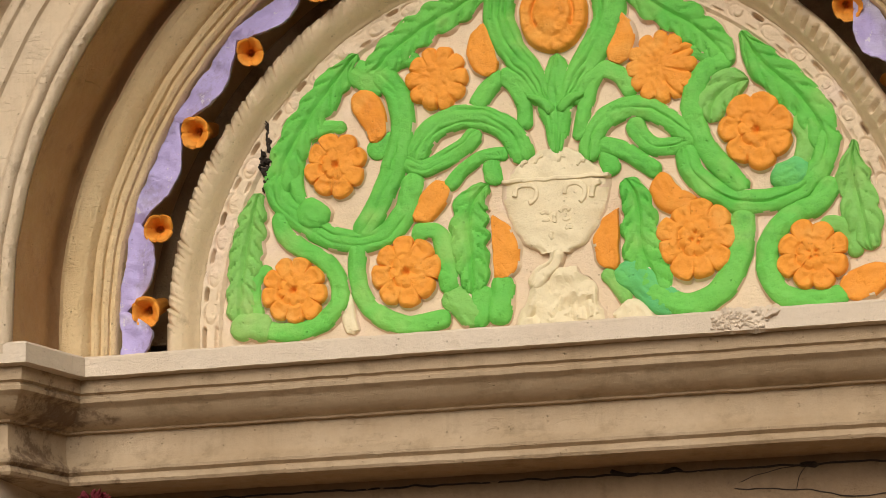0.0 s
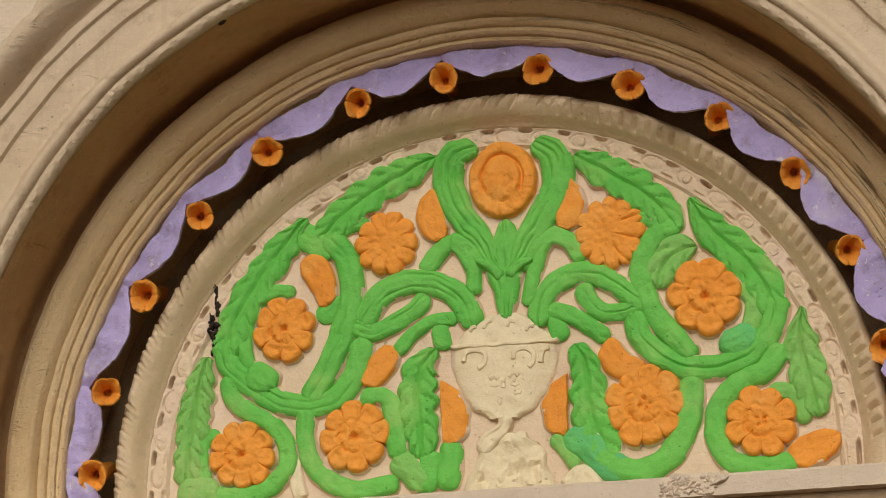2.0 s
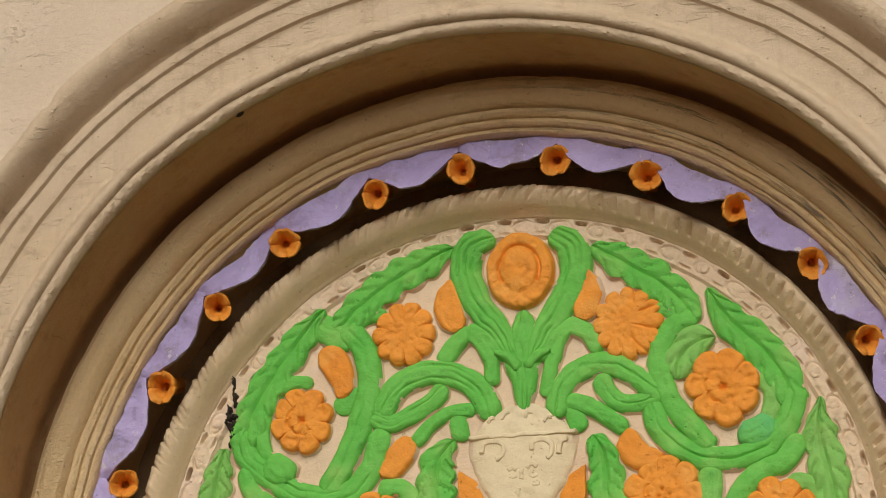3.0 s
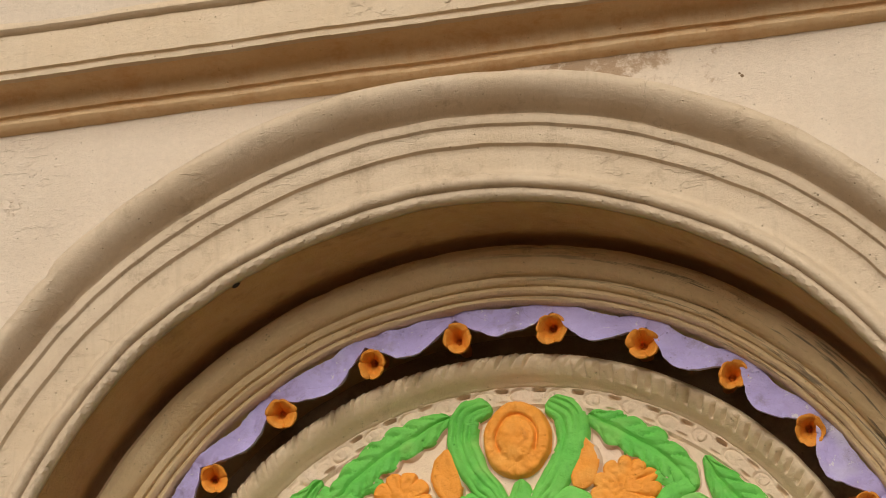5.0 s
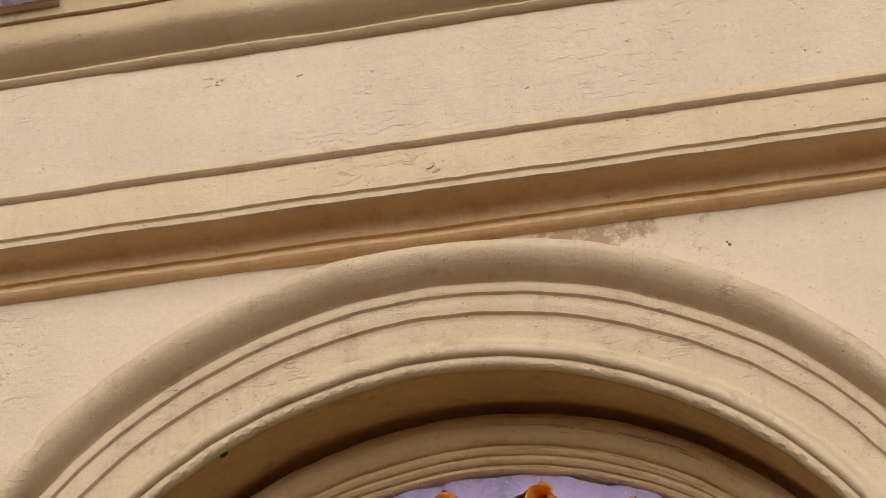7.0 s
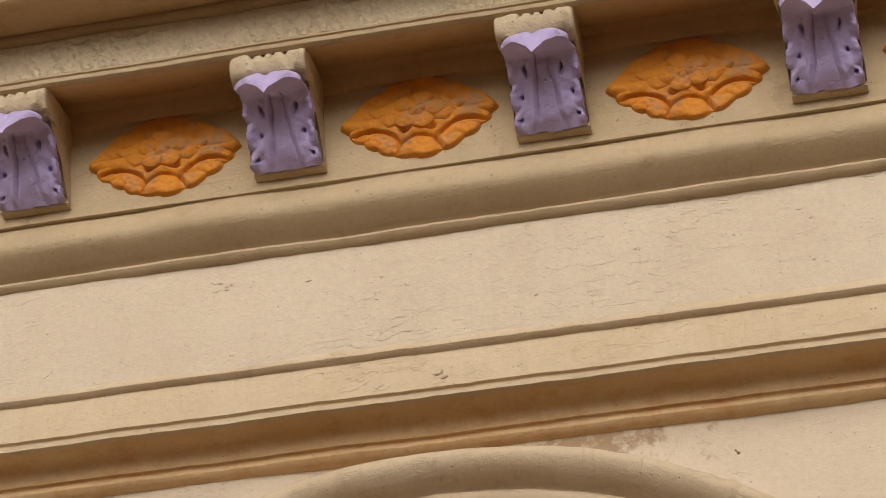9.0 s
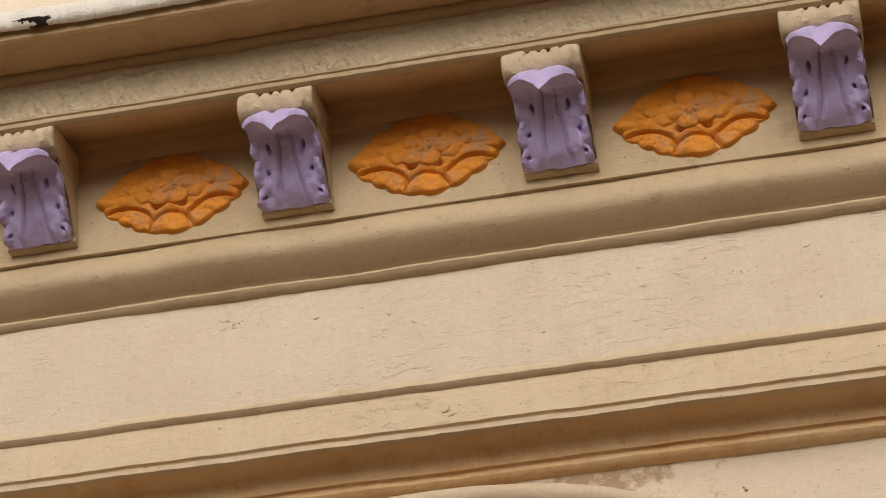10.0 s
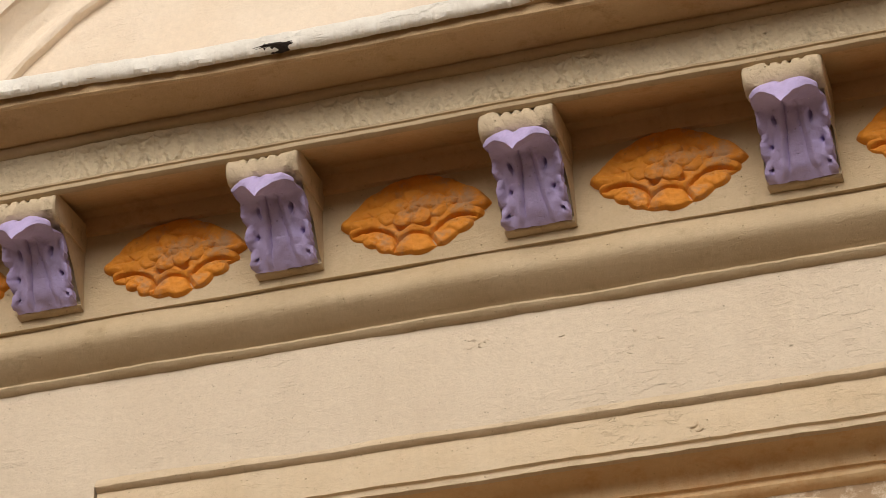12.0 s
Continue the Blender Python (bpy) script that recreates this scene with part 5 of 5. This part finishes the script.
# ================= small marks =================
for i in range(120):
    c = (0.355 + 0.125 * random.betavariate(1.6, 1.6), 2.738 + 0.032 * random.random())
    k = random.uniform(0.0012, 0.0032)
    disc("plaster_crumb", c, k * random.uniform(0.9, 1.7), k, CREAM, ledge_top, lambda u, a, k=k: k * 0.9 * max(0.0, 1 - u * u) ** 0.5, turn=random.uniform(-0.4, 0.6), base=0.199, rings=3, spokes=9, flank=CREAM)
strap("plaster_lump", [(0.462, 2.757), (0.476, 2.762), (0.494, 2.766)], 0.010, 0.007, CREAM, ledge_top, base=0.200, lump=2.5)
disc("nail_hole", (-0.466, 3.742), 0.006, 0.008, SOOT, archivolt, lambda u, a: 0.004 * math.exp(-((u - 0.75) / 0.2) ** 2) , base=0.034, rings=6, spokes=20, flank=SOOT)
LIFTED = ((0.05, 4.43, 1.25, 0.10, 26), (-0.425, 4.495, 0.040, 0.010, 10), (0.75, 4.36, 0.35, 0.03, 8))


def frieze_face(c):
    return -0.125 + rough_n((c[0], 1, c[1]), 2.5, 0.0022) + 0.0005


FLAKED = ((-0.922, 3.955, 0.014, 0.022, 30), (-0.850, 3.995, 0.010, 0.016, 14), (-0.897, 3.83, 0.008, 0.012, 7), (-0.735, 3.96, 0.004, 0.012, 4))
for x, z, r in ((0.591, 4.034, 0.003), (0.587, 4.039, 0.002)):
    disc("pit", (x, z), r, r, LINTEL, wall, lambda u, a: 0.0015 * (1 - u), base=0.0, rings=4, spokes=14, flank=LINTEL)
for cx, cz, rx, rz, count in FLAKED:
    for i in range(count):
        c = (cx + random.gauss(0, rx), cz + random.gauss(0, rz))
        k = random.uniform(0.002, 0.0055)
        disc("paint_flake", c, k, k * random.uniform(0.6, 1.5), SPANDREL, wall, lambda u, a: 0.0012 + 0.0010 * u ** 3, base=0.0015, rings=4, spokes=14, flank=SPANDREL, turn=random.uniform(0, 3),
             outline=lambda a, i=i: 0.8 + 0.5 * noise.noise(Vector((math.cos(a) * 2 + i, math.sin(a) * 2, cx))))
for cx, cz, rx, rz, count in LIFTED:
    for i in range(count):
        c = (cx + random.uniform(-rx, rx), cz + random.uniform(-rz, rz))
        k = random.uniform(0.003, 0.009)
        disc("paint_flake", c, k, k * random.uniform(0.15, 0.30), CREAM, frieze, lambda u, a: 0.0007 + 0.0008 * u ** 2 * max(0.0, math.sin(a)), base=frieze_face(c), rings=4, spokes=18, flank=CREAM, turn=random.uniform(-0.25, 0.45),
             outline=lambda a, i=i: 0.75 + 0.7 * noise.noise(Vector((math.cos(a) * 2 + i, math.sin(a) * 2, 7))))
for x, z in ((0.031, 4.223), (-0.101, 4.220), (0.02, 4.233)):
    strap("chip", [(x - 0.006, z - 0.006), (x + 0.005, z), (x + 0.002, z + 0.009)], 0.008, 0.003, TRIM, architrave, base=-0.119)

# seam, cracks and cobwebs on the lintel
strap("seam", [(-0.95, 2.509), (-0.2, 2.508), (0.25, 2.506), (0.95, 2.505)], 0.004, 0.001, SOOT, lintel, base=0.414, flank=SOOT, round_ends=False, skirt=0.0003)
strap("crack", [(0.36, 2.466), (0.42, 2.463), (0.48, 2.458), (0.53, 2.452), (0.577, 2.440), (0.66, 2.441)], 0.0022, 0.001, SOOT, lintel, base=0.414, flank=SOOT, skirt=0.0003)
strap("crack", [(0.48, 2.459), (0.487, 2.482), (0.505, 2.508)], 0.0012, 0.001, SOOT, lintel, base=0.414, flank=SOOT, skirt=0.0003)
strap("crack", [(0.37, 2.478), (0.42, 2.494), (0.50, 2.507)], 0.0012, 0.001, SOOT, lintel, base=0.414, flank=SOOT, skirt=0.0003)
for x, w, h in ((0.507, 0.036, 0.016), (0.143, 0.06, 0.009), (0.238, 0.05, 0.006)):
    strap("cobweb", [(x - w / 2, 2.508), (x, 2.511), (x + w / 2, 2.508)], h, 0.006, SOOT, lintel, base=0.414, flank=SOOT, lump=3, skirt=0.001)
edge = bpy.data.objects["trim_cornice_edge"]
disc("broken_edge", (-0.733, 5.031), 0.050, 0.0075, SOOT, edge, lambda u, a: 0.006 * (1 - u), turn=-0.03, base=-0.5575, rings=8, spokes=60, flank=SOOT, label="black broken place in the edge",
     outline=lambda a: 0.8 + 0.5 * noise.noise(Vector((math.cos(a) * 3, math.sin(a) * 3, 1))))


def tuft(at):
    """A withered flower head: many small pointed petals on a twig."""
    head = thing("dried_flower", "withered maroon flower head hanging beside the lintel", "flower", "", at)
    verts, faces = [], []
    for i in range(150):
        d = Vector((random.gauss(0, 1), random.gauss(0, 1), random.gauss(0.2, 1))).normalized()
        side = d.orthogonal().normalized() * random.uniform(0.004, 0.007)
        thick = d.cross(side).normalized() * 0.0012
        a, b = d * random.uniform(0.008, 0.02), d * random.uniform(0.032, 0.048)
        k = len(verts)
        verts += [a, a.lerp(b, 0.6) + side + thick, b, a.lerp(b, 0.6) - side + thick, a.lerp(b, 0.6) - thick * 2]
        faces += [(k, k + 1, k + 2), (k, k + 2, k + 3), (k, k + 4, k + 1), (k + 1, k + 4, k + 2), (k + 2, k + 4, k + 3), (k + 3, k + 4, k)]
    made("petals", [tuple(v) for v in verts], faces, MAROON, head)
    verts = []
    for i in range(9):
        f = i / 8
        for j in range(6):
            t = j * math.pi / 3
            verts.append((-0.08 * f + 0.003 * math.cos(t), 0.003 * math.sin(t), 0.02 * math.sin(f * 3) + 0.003 * math.sin(t) * 0.5))
    made("twig", verts, quads(9, 6, close_v=True), DARKWOOD, head)


tuft((-0.905, 0.25, 2.474))
